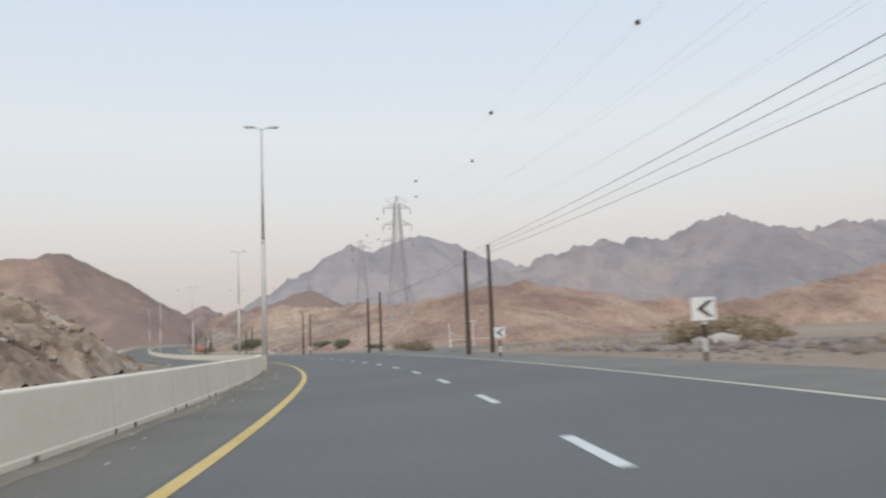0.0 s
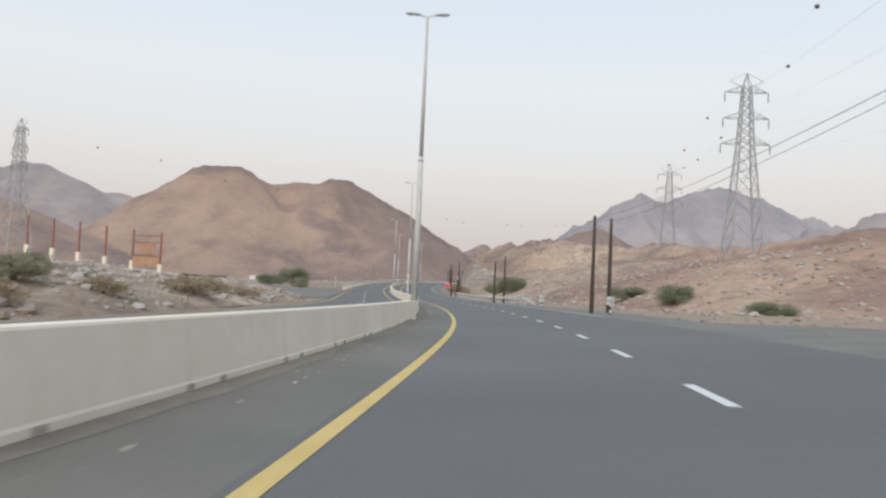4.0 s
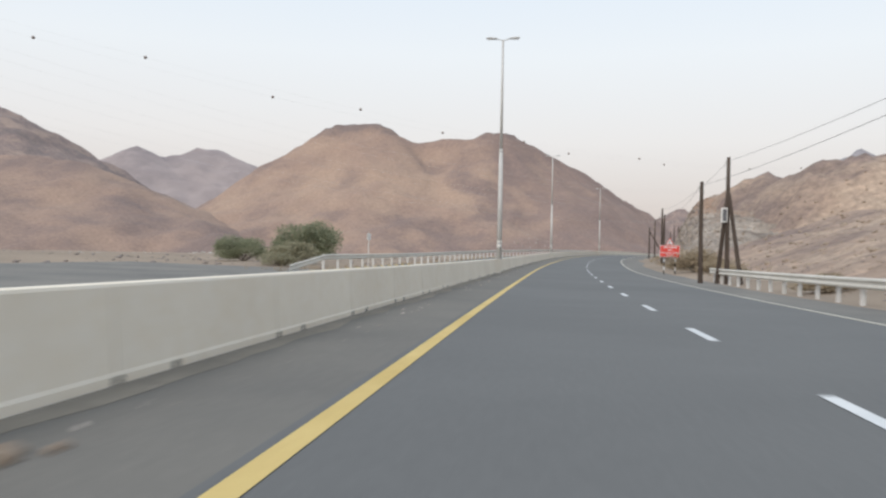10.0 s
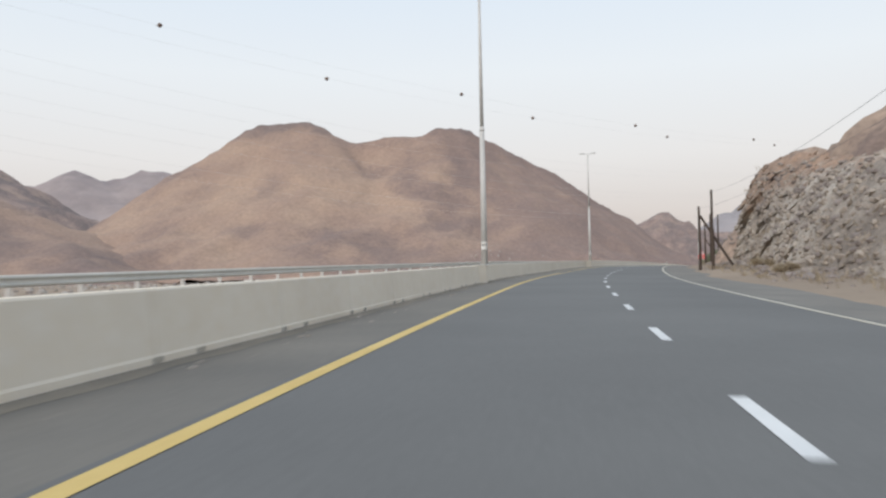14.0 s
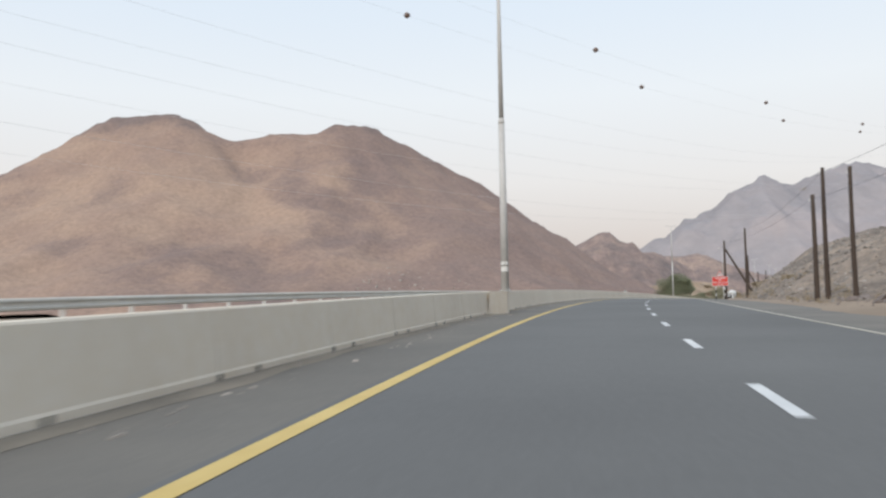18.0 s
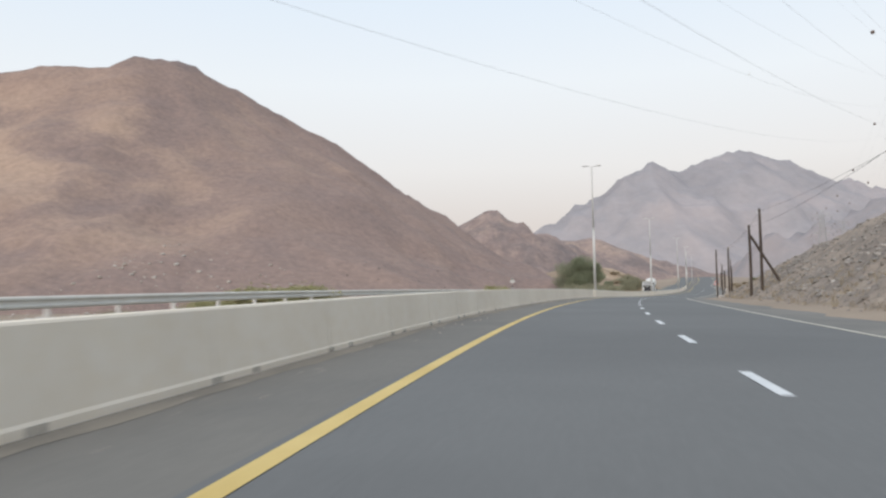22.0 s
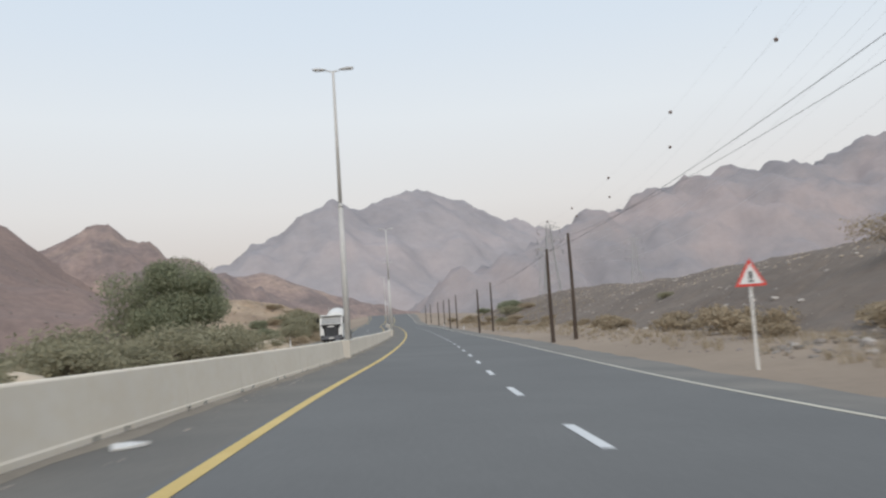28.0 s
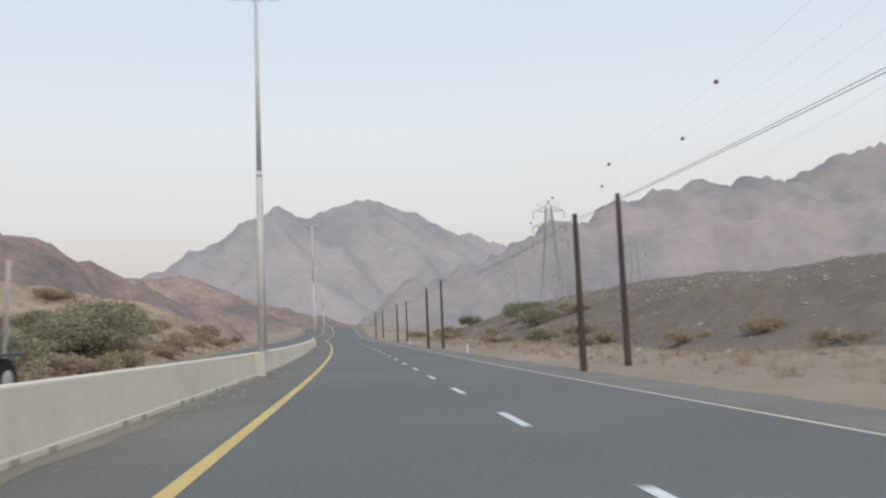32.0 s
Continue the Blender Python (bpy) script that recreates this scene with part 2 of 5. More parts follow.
def cable(name, pts, r, label, category="cable", group="", material=None):
    """A hanging cable: a thin tube through points."""
    cu = bpy.data.curves.new(name, "CURVE")
    cu.dimensions, cu.bevel_depth, cu.bevel_resolution = "3D", r, 1
    sp = cu.splines.new("POLY")
    sp.points.add(len(pts) - 1)
    for p, q in zip(sp.points, pts):
        p.co = (*q, 1)
    cu.materials.append(material or WIRE)
    return tagged(new(name, cu), label, category, group)


def sag(a, b, drop, n=24):
    a, b = Vector(a), Vector(b)
    return [tuple(a.lerp(b, k / n) - Vector((0, 0, drop * 4 * (k / n) * (1 - k / n)))) for k in range(n + 1)]


# ---- the line of the road ----
def spline(nodes, step):
    """Even points along a smooth curve through nodes of any width."""
    P = np.array(nodes, float)
    P = np.vstack([2 * P[0] - P[1], P, 2 * P[-1] - P[-2]])
    out = []
    for i in range(1, len(P) - 2):
        for u in np.linspace(0, 1, 60, endpoint=False):
            a, b, c, d = P[i - 1 : i + 3]
            out.append(0.5 * (2 * b + (c - a) * u + (2 * a - 5 * b + 4 * c - d) * u * u + (3 * b - a - 3 * c + d) * u**3))
    out = np.array(out + [P[-2]])
    s = np.r_[0, np.cumsum(np.hypot(*np.diff(out[:, :2], axis=0).T))]
    even = np.arange(0, s[-1], step)
    return np.stack([np.interp(even, s, c) for c in out.T], 1)


LINE = spline(ROAD, 1.0)
TAN = np.gradient(LINE[:, :2], axis=0)
TAN /= np.linalg.norm(TAN, axis=1)[:, None]
RIGHT = np.stack([TAN[:, 1], -TAN[:, 0]], 1)
LENGTH = len(LINE) - 1
START = int(np.argmin(np.hypot(LINE[:, 0] - (-14.42), LINE[:, 1] - (-131.61))))  # where the drive begins: 0 m


def road_point(s, side, up=0.0):
    """A place on the road: metres along it, to the right of the driver's line, and above the surface."""
    s = min(max(s + START, 0), LENGTH - 0.001)
    i, f = int(s), s - int(s)
    p, r = LINE[i] * (1 - f) + LINE[i + 1] * f, RIGHT[i] * (1 - f) + RIGHT[i + 1] * f
    return Vector((p[0] + r[0] * side, p[1] + r[1] * side, p[2] + max(side, -1.6) * p[3] + up))


def heading(s):
    t = TAN[int(min(max(s + START, 0), LENGTH))]
    return math.atan2(-t[0], t[1])


def along(x, y):
    """Metres along the road and to its right of places."""
    x, y = np.atleast_1d(x).astype(float), np.atleast_1d(y).astype(float)
    best, arg = np.full(x.shape, 1e18), np.zeros(x.shape, int)
    for i in range(0, len(LINE), 4):
        d = (x - LINE[i, 0]) ** 2 + (y - LINE[i, 1]) ** 2
        m = d < best
        best[m], arg[m] = d[m], i
    dx, dy = x - LINE[arg, 0], y - LINE[arg, 1]
    s = np.clip(arg + dx * TAN[arg, 0] + dy * TAN[arg, 1], 0, LENGTH)
    k = s.astype(int)
    dx, dy = x - LINE[k, 0], y - LINE[k, 1]
    return s - START, dx * RIGHT[k, 0] + dy * RIGHT[k, 1]


def strip(name, s0, s1, offs, ups, material, step=2.0, parent=None):
    """A ribbon that follows the road from s0 to s1 with the given cross-section."""
    n = max(2, int((s1 - s0) / step) + 1)
    verts, faces, w = [], [], len(offs)
    for k in range(n):
        s = s0 + (s1 - s0) * k / (n - 1)
        verts += [road_point(s, o, u) for o, u in zip(offs, ups)]
        if k:
            a, b = (k - 1) * w, k * w
            faces += [(a + i, a + i + 1, b + i + 1, b + i) for i in range(w - 1)]
    return mesh_ob(name, verts, faces, material, parent)


def fbm(x, y, scale, octaves=4, seed=0.0):
    """Fractal noise over arrays."""
    out, amp = np.zeros(len(x)), 1.0
    for o in range(octaves):
        f = 2.0**o / scale
        out += amp * np.array([noise.noise((a * f + seed, b * f - seed, seed * 0.37 + o)) for a, b in zip(x, y)])
        amp *= 0.5
    return out


def quick_noise(x, y, scale, seed):
    """Gradient noise over arrays, about -1 to 1."""
    x, y = np.asarray(x) / scale + seed * 17.13, np.asarray(y) / scale - seed * 9.71
    i, j = np.floor(x), np.floor(y)
    u, v = x - i, y - j

    def corner(a, b):
        w = np.sin((i + a) * 127.1 + (j + b) * 311.7 + seed * 3.3) * 43758.5453
        t = (w - np.floor(w)) * 6.2832
        return np.cos(t) * (u - a) + np.sin(t) * (v - b)

    fu, fv = u * u * u * (u * (u * 6 - 15) + 10), v * v * v * (v * (v * 6 - 15) + 10)
    low = corner(0, 0) * (1 - fu) + corner(1, 0) * fu
    high = corner(0, 1) * (1 - fu) + corner(1, 1) * fu
    return 1.5 * (low * (1 - fv) + high * fv)


def ridges(x, y, scale, octaves, seed):
    """Sharp-crested relief, mean near nought."""
    out, amp = 0.0, 1.0
    for o in range(octaves):
        out = out + amp * (0.33 - np.abs(quick_noise(x, y, scale / 2**o, seed + o)))
        amp *= 0.52
    return out

# ---- the land ----
def rock(name, dark, mid, light, big=0.02, fine=0.6, bump_d=0.5, rough=0.95, grit=0.6, band=None, streak=0.5, soil=None, patchy=0.65, spread_k=5.0):
    """Weathered hillside: beds of differing rock, pale scree runs down the slope, stones."""
    m, t, b = mat(name, rough)
    v = coords(t)
    broad = noise_tex(t, v, big, 5, 0.6)
    patch = noise_tex(t, v, big * spread_k, 5, 0.6)
    runs = noise_tex(t, coords(t, 1, (1, 0.22, 0.3)), big * 9, 5, 0.6)
    stones = noise_tex(t, v, fine, 7, 0.7)
    col = ramp(t, broad, [(0.36, dark), (0.5, mid), (0.64, light)])
    if band:  # a darker tone that sets in along the hill, wavy at its edge
        x0, x1, band_tone = band
        sep = t.nodes.new("ShaderNodeSeparateXYZ")
        t.links.new(v, sep.inputs[0])
        edge = nd(t, "ShaderNodeMath")
        edge.operation = "MULTIPLY_ADD"
        edge.inputs[1].default_value, edge.inputs[2].default_value = 1.0 / (x1 - x0), -x0 / (x1 - x0) - 1.1
        t.links.new(sep.outputs["X"], edge.inputs[0])
        wav = nd(t, "ShaderNodeMath")
        wav.operation = "MULTIPLY_ADD"
        wav.inputs[1].default_value = 2.6
        t.links.new(patch, wav.inputs[0])
        t.links.new(edge.outputs[0], wav.inputs[2])
        col = mix(t, ramp(t, wav.outputs[0], [(0.35, (0, 0, 0)), (0.95, (0.85, 0.85, 0.85))]), col, band_tone)
    col = mix(t, ramp(t, patch, [(0.5, (0, 0, 0)), (0.68, (patchy, patchy, patchy))]), col, dark)
    col = mix(t, ramp(t, runs, [(0.54, (0, 0, 0)), (0.72, (streak, streak, streak))]), col, light)
    if soil:  # earth that caps the rock above a height
        z0, z1, earth = soil
        sep = t.nodes.new("ShaderNodeSeparateXYZ")
        t.links.new(v, sep.inputs[0])
        rise = nd(t, "ShaderNodeMath")
        rise.operation = "MULTIPLY_ADD"
        rise.inputs[1].default_value, rise.inputs[2].default_value = 1.0 / (z1 - z0), -z0 / (z1 - z0) - 0.9
        t.links.new(sep.outputs["Z"], rise.inputs[0])
        wob = nd(t, "ShaderNodeMath")
        wob.operation = "MULTIPLY_ADD"
        wob.inputs[1].default_value = 1.8
        t.links.new(patch, wob.inputs[0])
        t.links.new(rise.outputs[0], wob.inputs[2])
        col = mix(t, ramp(t, wob.outputs[0], [(0.3, (0, 0, 0)), (0.7, (0.9, 0.9, 0.9))]), col, earth)
    col = mix(t, grit, col, ramp(t, stones, [(0.3, (0.3, 0.3, 0.3)), (0.5, (0.5, 0.5, 0.5)), (0.72, (0.74, 0.72, 0.7))]), "OVERLAY")
    t.links.new(col, b.inputs["Base Color"])
    bump(t, b, stones, 0.5, bump_d)
    return m


HILL = rock("red_brown_hill", (0.205, 0.153, 0.139), (0.318, 0.224, 0.178), (0.38, 0.27, 0.205), 0.014, 0.7, 0.7, grit=0.5, band=(-50, 40, (0.25, 0.18, 0.156)), streak=0.22, soil=(62.0, 76.0, (0.2, 0.154, 0.14)), patchy=0.6, spread_k=3.2)
HILL_NEAR = rock("brown_stony_slope", (0.215, 0.145, 0.118), (0.325, 0.212, 0.16), (0.415, 0.295, 0.222), 0.045, 1.1, 0.25)
HILL_TAN = rock("tan_stony_slope", (0.22, 0.163, 0.138), (0.365, 0.27, 0.207), (0.46, 0.355, 0.27), 0.045, 1.1, 0.35, grit=0.8, patchy=0.8, soil=(12.0, 16.5, (0.235, 0.175, 0.152)))
# the next two far ranges carry distance haze in their base colours
HILL_FAR = rock("haze_grey_range", (0.265, 0.248, 0.257), (0.32, 0.296, 0.302), (0.38, 0.335, 0.333), 0.004, 0.06, 4.0, grit=0.16, streak=0.2, patchy=0.2)
RANGE_ROSE = rock("haze_rose_range", (0.245, 0.23, 0.238), (0.29, 0.266, 0.27), (0.35, 0.298, 0.29), 0.007, 0.08, 3.0, grit=0.18, streak=0.3, patchy=0.4, spread_k=2.5)
HILL_MID = rock("dusty_hill", (0.185, 0.15, 0.142), (0.265, 0.2, 0.18), (0.36, 0.27, 0.222), 0.03, 0.35, 1.0, grit=0.6, patchy=0.75, spread_k=3.0)
CLIFF = rock("grey_cut_rock", (0.2, 0.165, 0.138), (0.325, 0.28, 0.238), (0.45, 0.4, 0.345), 0.13, 1.6, 0.3, grit=0.75, streak=0.3, soil=(4.5, 9.5, (0.31, 0.212, 0.155)), patchy=0.8)
SCREE = rock("grey_scree", (0.165, 0.14, 0.12), (0.245, 0.202, 0.168), (0.33, 0.268, 0.215), 0.12, 2.2, 0.25, grit=0.75, streak=0.3)
# left far range: a warmer haze, also put into the base colour
RANGE_WARM = rock("haze_brown_range", (0.27, 0.228, 0.225), (0.335, 0.28, 0.27), (0.4, 0.33, 0.31), 0.006, 0.04, 1.0, grit=0.2, streak=0.4)
DRYLAND = rock("dry_grass_earth", (0.255, 0.19, 0.138), (0.345, 0.258, 0.182), (0.425, 0.325, 0.232), 0.08, 1.6, 0.2, grit=0.5)
TAWNY = rock("tawny_rock", (0.21, 0.16, 0.125), (0.34, 0.265, 0.2), (0.5, 0.42, 0.34), 0.09, 1.0, 0.35, grit=0.6, streak=0.35)


def hill(name, crest, slope, cell, material, label, rough=(6, 40), margin=1.35, foot=-3.0, crag=0.0, seed=1.0, clear=0.0, relief=(1.5, 14.0), bulge=0.25, apron=0.0):
    """A hill or range: the land falls from a crest line at a slope, cut by gullies."""
    C = np.array(crest, float)
    reach = C[:, 2].max() / slope * margin
    x0, x1 = C[:, 0].min() - reach * 0.6, C[:, 0].max() + reach * 0.6
    y0, y1 = C[:, 1].min() - reach, C[:, 1].max() + reach * 0.5
    xs, ys = np.arange(x0, x1 + cell, cell), np.arange(y0, y1 + cell, cell)
    gx, gy = [a.ravel() for a in np.meshgrid(xs, ys)]
    amp, scale = rough
    wob = fbm(gx, gy, scale, 5, seed)
    px, py = gx + wob * amp * 0.8, gy
    h = np.full(len(gx), -1e9)
    for a, b in zip(C[:-1], C[1:]):
        d = b[:2] - a[:2]
        L = float(d @ d)
        u = np.clip(((px - a[0]) * d[0] + (py - a[1]) * d[1]) / L, 0, 1)
        dist = np.hypot(px - a[0] - u * d[0], py - a[1] - u * d[1])
        top = a[2] + (b[2] - a[2]) * u
        h = np.maximum(h, top - slope * dist * (1 - apron * np.clip(dist / reach, 0, 1)) + bulge * slope * dist * np.exp(-dist / (0.5 * reach)))
    away = np.clip((C[:, 2].max() - h) / (C[:, 2].max() * 0.5), 0, 1)
    gully = 1 - np.abs(fbm(gx, gy, scale * 1.4, 4, seed + 7))
    h += amp * (wob * 0.35 * (0.1 + away) - (1 - gully) * 0.9 * away)
    if crag:
        h += crag * np.abs(fbm(gx, gy, scale * 0.22, 3, seed + 3)) * np.clip(h / C[:, 2].max(), 0, 1)
    # spurs and gullies that run down the slope, and broken rock
    down = 0.35 if len(C) > 2 else 1.0
    sharp, size = relief
    warp = quick_noise(gx, gy, size * 3.0, seed + 1.7) * size * 0.9
    steep = np.clip(away * 3.0, 0.25, 1)
    h += sharp * 1.5 * steep * ridges(gx + warp, gy * down, size * 1.6, 2, seed + 2.2)
    h += sharp * 0.75 * ridges(gx, gy, size * 0.8, 3, seed + 5.1)
    if clear:  # the road keeps its way through
        side = along(gx, gy)[1] * (1 if clear > 0 else -1)
        h = h - 9.0 * np.clip(1 - (side - abs(clear)) / 9.0, 0, 3)
    n = len(xs)
    keep = h > foot
    verts = np.stack([gx, gy, np.maximum(h, foot - 0.5)], 1)
    quads = [(j * n + i, j * n + i + 1, (j + 1) * n + i + 1, (j + 1) * n + i) for j in range(len(ys) - 1) for i in range(n - 1)]
    quads = [q for q in quads if keep[list(q)].any()]
    used = sorted({i for q in quads for i in q})
    back = {o: k for k, o in enumerate(used)}
    ob = mesh_ob(name, verts[used], [[back[i] for i in q] for q in quads], material, smooth=True)
    return tagged(ob, label, "hill", kind="structure")


hill("hill_main", [(-235.0, 539.0, 8.0), (-200.0, 523.9, 18.0), (-169.0, 510.4, 38.5), (-136.5, 502.6, 51.8), (-117.6, 504.6, 64.7), (-110.1, 505.2, 72.7), (-102.2, 503.3, 74.4), (-78.0, 501.3, 75.1), (-66.0, 499.8, 67.0), (-52.8, 500.2, 63.8), (-28.0, 501.5, 66.7), (-23.3, 504.3, 69.8), (-9.0, 512.3, 71.4), (2.1, 521.6, 68.4), (23.1, 534.4, 59.2), (38.7, 552.7, 52.5), (56.6, 576.6, 42.2), (77.4, 602.4, 34.3), (103.9, 630.5, 25.6), (125.0, 660.1, 15.0), (150.0, 689.7, 2.0)],
     0.8, 2.2, HILL, "red-brown stony double-topped hill with pale gullies", (4, 40), crag=0.8, relief=(2.3, 24.0), bulge=0.0, seed=2.3, clear=-17.0, apron=0.27)
hill("hill_small", [(36.1, 660.4, 44.2), (66.1, 655.4, 33.6), (88.1, 653.4, 22.6), (100.1, 651.4, 31.2), (111.1, 651.4, 37.9), (123.1, 651.4, 32.6), (135.1, 648.4, 26.9), (159.1, 645.4, 15.4), (181.1, 645.4, 3.8)],
     0.6, 3.0, HILL_MID, "small dusty brown hill with a rocky knob", (3, 35), crag=2.6, relief=(3.0, 9.0), clear=-17.0, seed=4.1)
hill("hill_spur", [(150, 900, 26), (190, 895, 36), (222, 890, 36), (239, 890, 38.5), (258, 885, 28), (300, 870, 16), (340, 860, 5)],
     0.55, 6.0, HILL_MID, "low dusty spur of the valley side", (4, 40), relief=(2.0, 18.0), seed=5.5)
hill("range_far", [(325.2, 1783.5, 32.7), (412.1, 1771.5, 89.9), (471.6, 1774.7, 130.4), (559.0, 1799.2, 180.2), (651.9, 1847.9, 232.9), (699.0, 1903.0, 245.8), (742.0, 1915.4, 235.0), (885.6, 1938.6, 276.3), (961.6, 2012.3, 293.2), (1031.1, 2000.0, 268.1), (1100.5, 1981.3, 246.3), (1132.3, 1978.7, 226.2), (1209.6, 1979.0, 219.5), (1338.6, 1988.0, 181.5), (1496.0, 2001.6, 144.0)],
     0.72, 11.0, HILL_FAR, "far mountain coloured grey-mauve to stand for haze", (26, 150), crag=7, relief=(13.0, 70.0), seed=6.2)
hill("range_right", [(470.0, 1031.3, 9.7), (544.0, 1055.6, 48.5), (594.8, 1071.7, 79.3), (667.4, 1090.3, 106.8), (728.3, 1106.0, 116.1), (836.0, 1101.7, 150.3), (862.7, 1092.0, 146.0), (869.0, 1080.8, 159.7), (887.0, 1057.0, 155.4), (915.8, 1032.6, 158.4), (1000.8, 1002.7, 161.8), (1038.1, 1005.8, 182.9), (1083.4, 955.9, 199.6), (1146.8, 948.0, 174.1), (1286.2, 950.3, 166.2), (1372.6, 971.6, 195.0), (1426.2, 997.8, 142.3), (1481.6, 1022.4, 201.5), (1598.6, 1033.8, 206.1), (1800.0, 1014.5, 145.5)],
     0.62, 9.0, RANGE_ROSE, "jagged mountain range coloured grey-mauve to stand for haze", (22, 110), crag=8, relief=(15.0, 48.0), seed=8.8)
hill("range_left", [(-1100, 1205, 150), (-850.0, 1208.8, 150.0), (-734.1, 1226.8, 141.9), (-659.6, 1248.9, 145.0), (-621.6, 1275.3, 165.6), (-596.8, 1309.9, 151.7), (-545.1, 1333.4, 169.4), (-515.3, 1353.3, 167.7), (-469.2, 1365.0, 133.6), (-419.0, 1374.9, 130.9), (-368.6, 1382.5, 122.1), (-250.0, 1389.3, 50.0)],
     0.6, 12.0, RANGE_WARM, "far hills coloured mauve for haze behind the valley", (14, 120), crag=5, relief=(9.0, 80.0), seed=9.4)
hill("hill_left_back", [(-800, 885.3, 200.0), (-631.1, 881.3, 175.5), (-520, 878.4, 120.6), (-483, 884.2, 102), (-447, 890.1, 78), (-390, 896.1, 45), (-330, 891.8, 20)],
     0.55, 8.0, HILL_MID, "dusty brown hillside behind the valley", (10, 80), crag=3, relief=(5.0, 45.0), seed=3.6)
hill("hill_left", [(-420, 420, 50), (-300, 420, 46), (-236, 420, 46), (-208, 420, 43), (-186, 415, 26), (-150, 395, 20), (-122, 370, 11), (-100, 345, 5), (-80, 320, 1)],
     0.42, 3.5, HILL, "low red-brown hill across the wadi", (5, 40), relief=(1.5, 14.0), seed=7.7)
hill("hill_knob", [(36, 249, -0.2), (51, 253, 2.8), (64, 255, 8.8), (83, 255, 18.8), (92, 255, 24.3), (99, 255, 25.8), (104, 255, 22.8), (108, 255, 19.3), (126, 255, 16.8), (156, 257, 18.8), (196, 262, 23.8), (256, 267, 20.8)],
     0.62, 2.0, HILL_TAN, "brown hill with a rocky knob on its crest", (3, 26), crag=1.2, relief=(0.9, 9.0), seed=12.2, clear=13.0)
hill("hill_right", [(74, 118, 10), (86, 113, 13), (101, 105, 15), (117, 92, 18), (131, 84, 17), (150, 72, 10), (178, 62, 8), (201, 60, 13), (234, 60, 19), (300, 60, 28), (420, 60, 40)],
     0.45, 1.9, HILL_NEAR, "red-brown stony hill beside the road", (3, 24), crag=0.6, relief=(0.9, 8.0), seed=14.9, clear=13.0)
hill("hill_cut", [(38.5, 230.7, 4.8), (46.6, 223.5, 11.9), (46.0, 213.4, 12.9), (47.9, 200.5, 11.6), (50.8, 189.1, 14.7), (50.8, 180.4, 12.8), (56.2, 170.2, 15.0), (63.4, 161.7, 14.6), (74.4, 150.5, 12.9), (85.9, 141.2, 14.3), (110.5, 134.5, 8.9), (139.1, 127.6, 9.4)],
     0.62, 1.4, HILL_TAN, "tawny stony hill above the road cutting", (2.2, 18), crag=0.8, relief=(1.4, 6.0), seed=15.3, clear=11.0)


def paved(s, l):
    """1 where the side road and the lay-by are surfaced."""
    a = np.clip(np.minimum(s - 56, 118 - s) / 6, 0, 1) * np.clip(np.minimum(l - 4, 62 - l) / 6, 0, 1)
    b = np.clip(np.minimum(s - 160, 240 - s) / 8, 0, 1) * np.clip(np.minimum(-l - 10, 32 + l) / 4, 0, 1)
    return np.maximum(a, b)


def ground_height(x, y):
    """Height of the ground at places, before hills and banks."""
    s, l = along(x, y)
    k = np.clip(s + START, 0, LENGTH).astype(int)
    z = LINE[k, 2] + np.clip(l, -1.6, 6.6) * LINE[k, 3]
    out = np.clip((np.abs(l + 3) - 11) / 60, 0, 1)
    z = z * (1 - out) - 0.09 - np.clip((-l - 13.2) / 6, 0, 1) * 0.55 * (1 - paved(s, l)) + np.clip((l - 8.9) / 3.0, 0, 1) * 0.3 * (1 - paved(s, l))
    return z, s, l


gx = np.r_[-3400, -2400, -1700, -1200, -850, -600, -430, -310, np.arange(-230, -60, 14), np.arange(-60, 250, 3.1), np.arange(250, 420, 14), 480, 600, 800, 1100, 1600, 2300, 3400]
gy = np.r_[-3400, -2300, -1500, -1000, -700, -500, -380, -300, np.arange(-250, 560, 3.3), np.arange(560, 760, 14), 820, 950, 1150, 1500, 2100, 2900, 4000]
GX, GY = [a.ravel() for a in np.meshgrid(gx, gy)]
gz, gs, gl = ground_height(GX, GY)
rough_here = np.clip((np.abs(gl + 3) - 11.5) / 10, 0, 1) * np.clip(1 - np.abs(GX) / 1500, 0, 1) * (1 - paved(gs, gl))
gz += rough_here * (fbm(GX, GY, 26.0, 3, 3.1) * 0.55 + 0.12)
n = len(gx)
ground = mesh_ob("ground", np.stack([GX, GY, gz], 1), [(j * n + i, j * n + i + 1, (j + 1) * n + i + 1, (j + 1) * n + i) for j in range(len(gy) - 1) for i in range(n - 1)], GRAVEL, smooth=True)
tagged(ground, "sandy gravel valley floor with scattered stones", "ground", kind="structure")


def ground_at(x, y):
    z, s, l = ground_height(np.array([x]), np.array([y]))
    r = np.clip((np.abs(l + 3) - 11.5) / 10, 0, 1) * np.clip(1 - abs(x) / 1500, 0, 1) * (1 - paved(s, l))
    return float(z[0] + r[0] * (fbm(np.array([x]), np.array([y]), 26.0, 3, 3.1)[0] * 0.55 + 0.12))


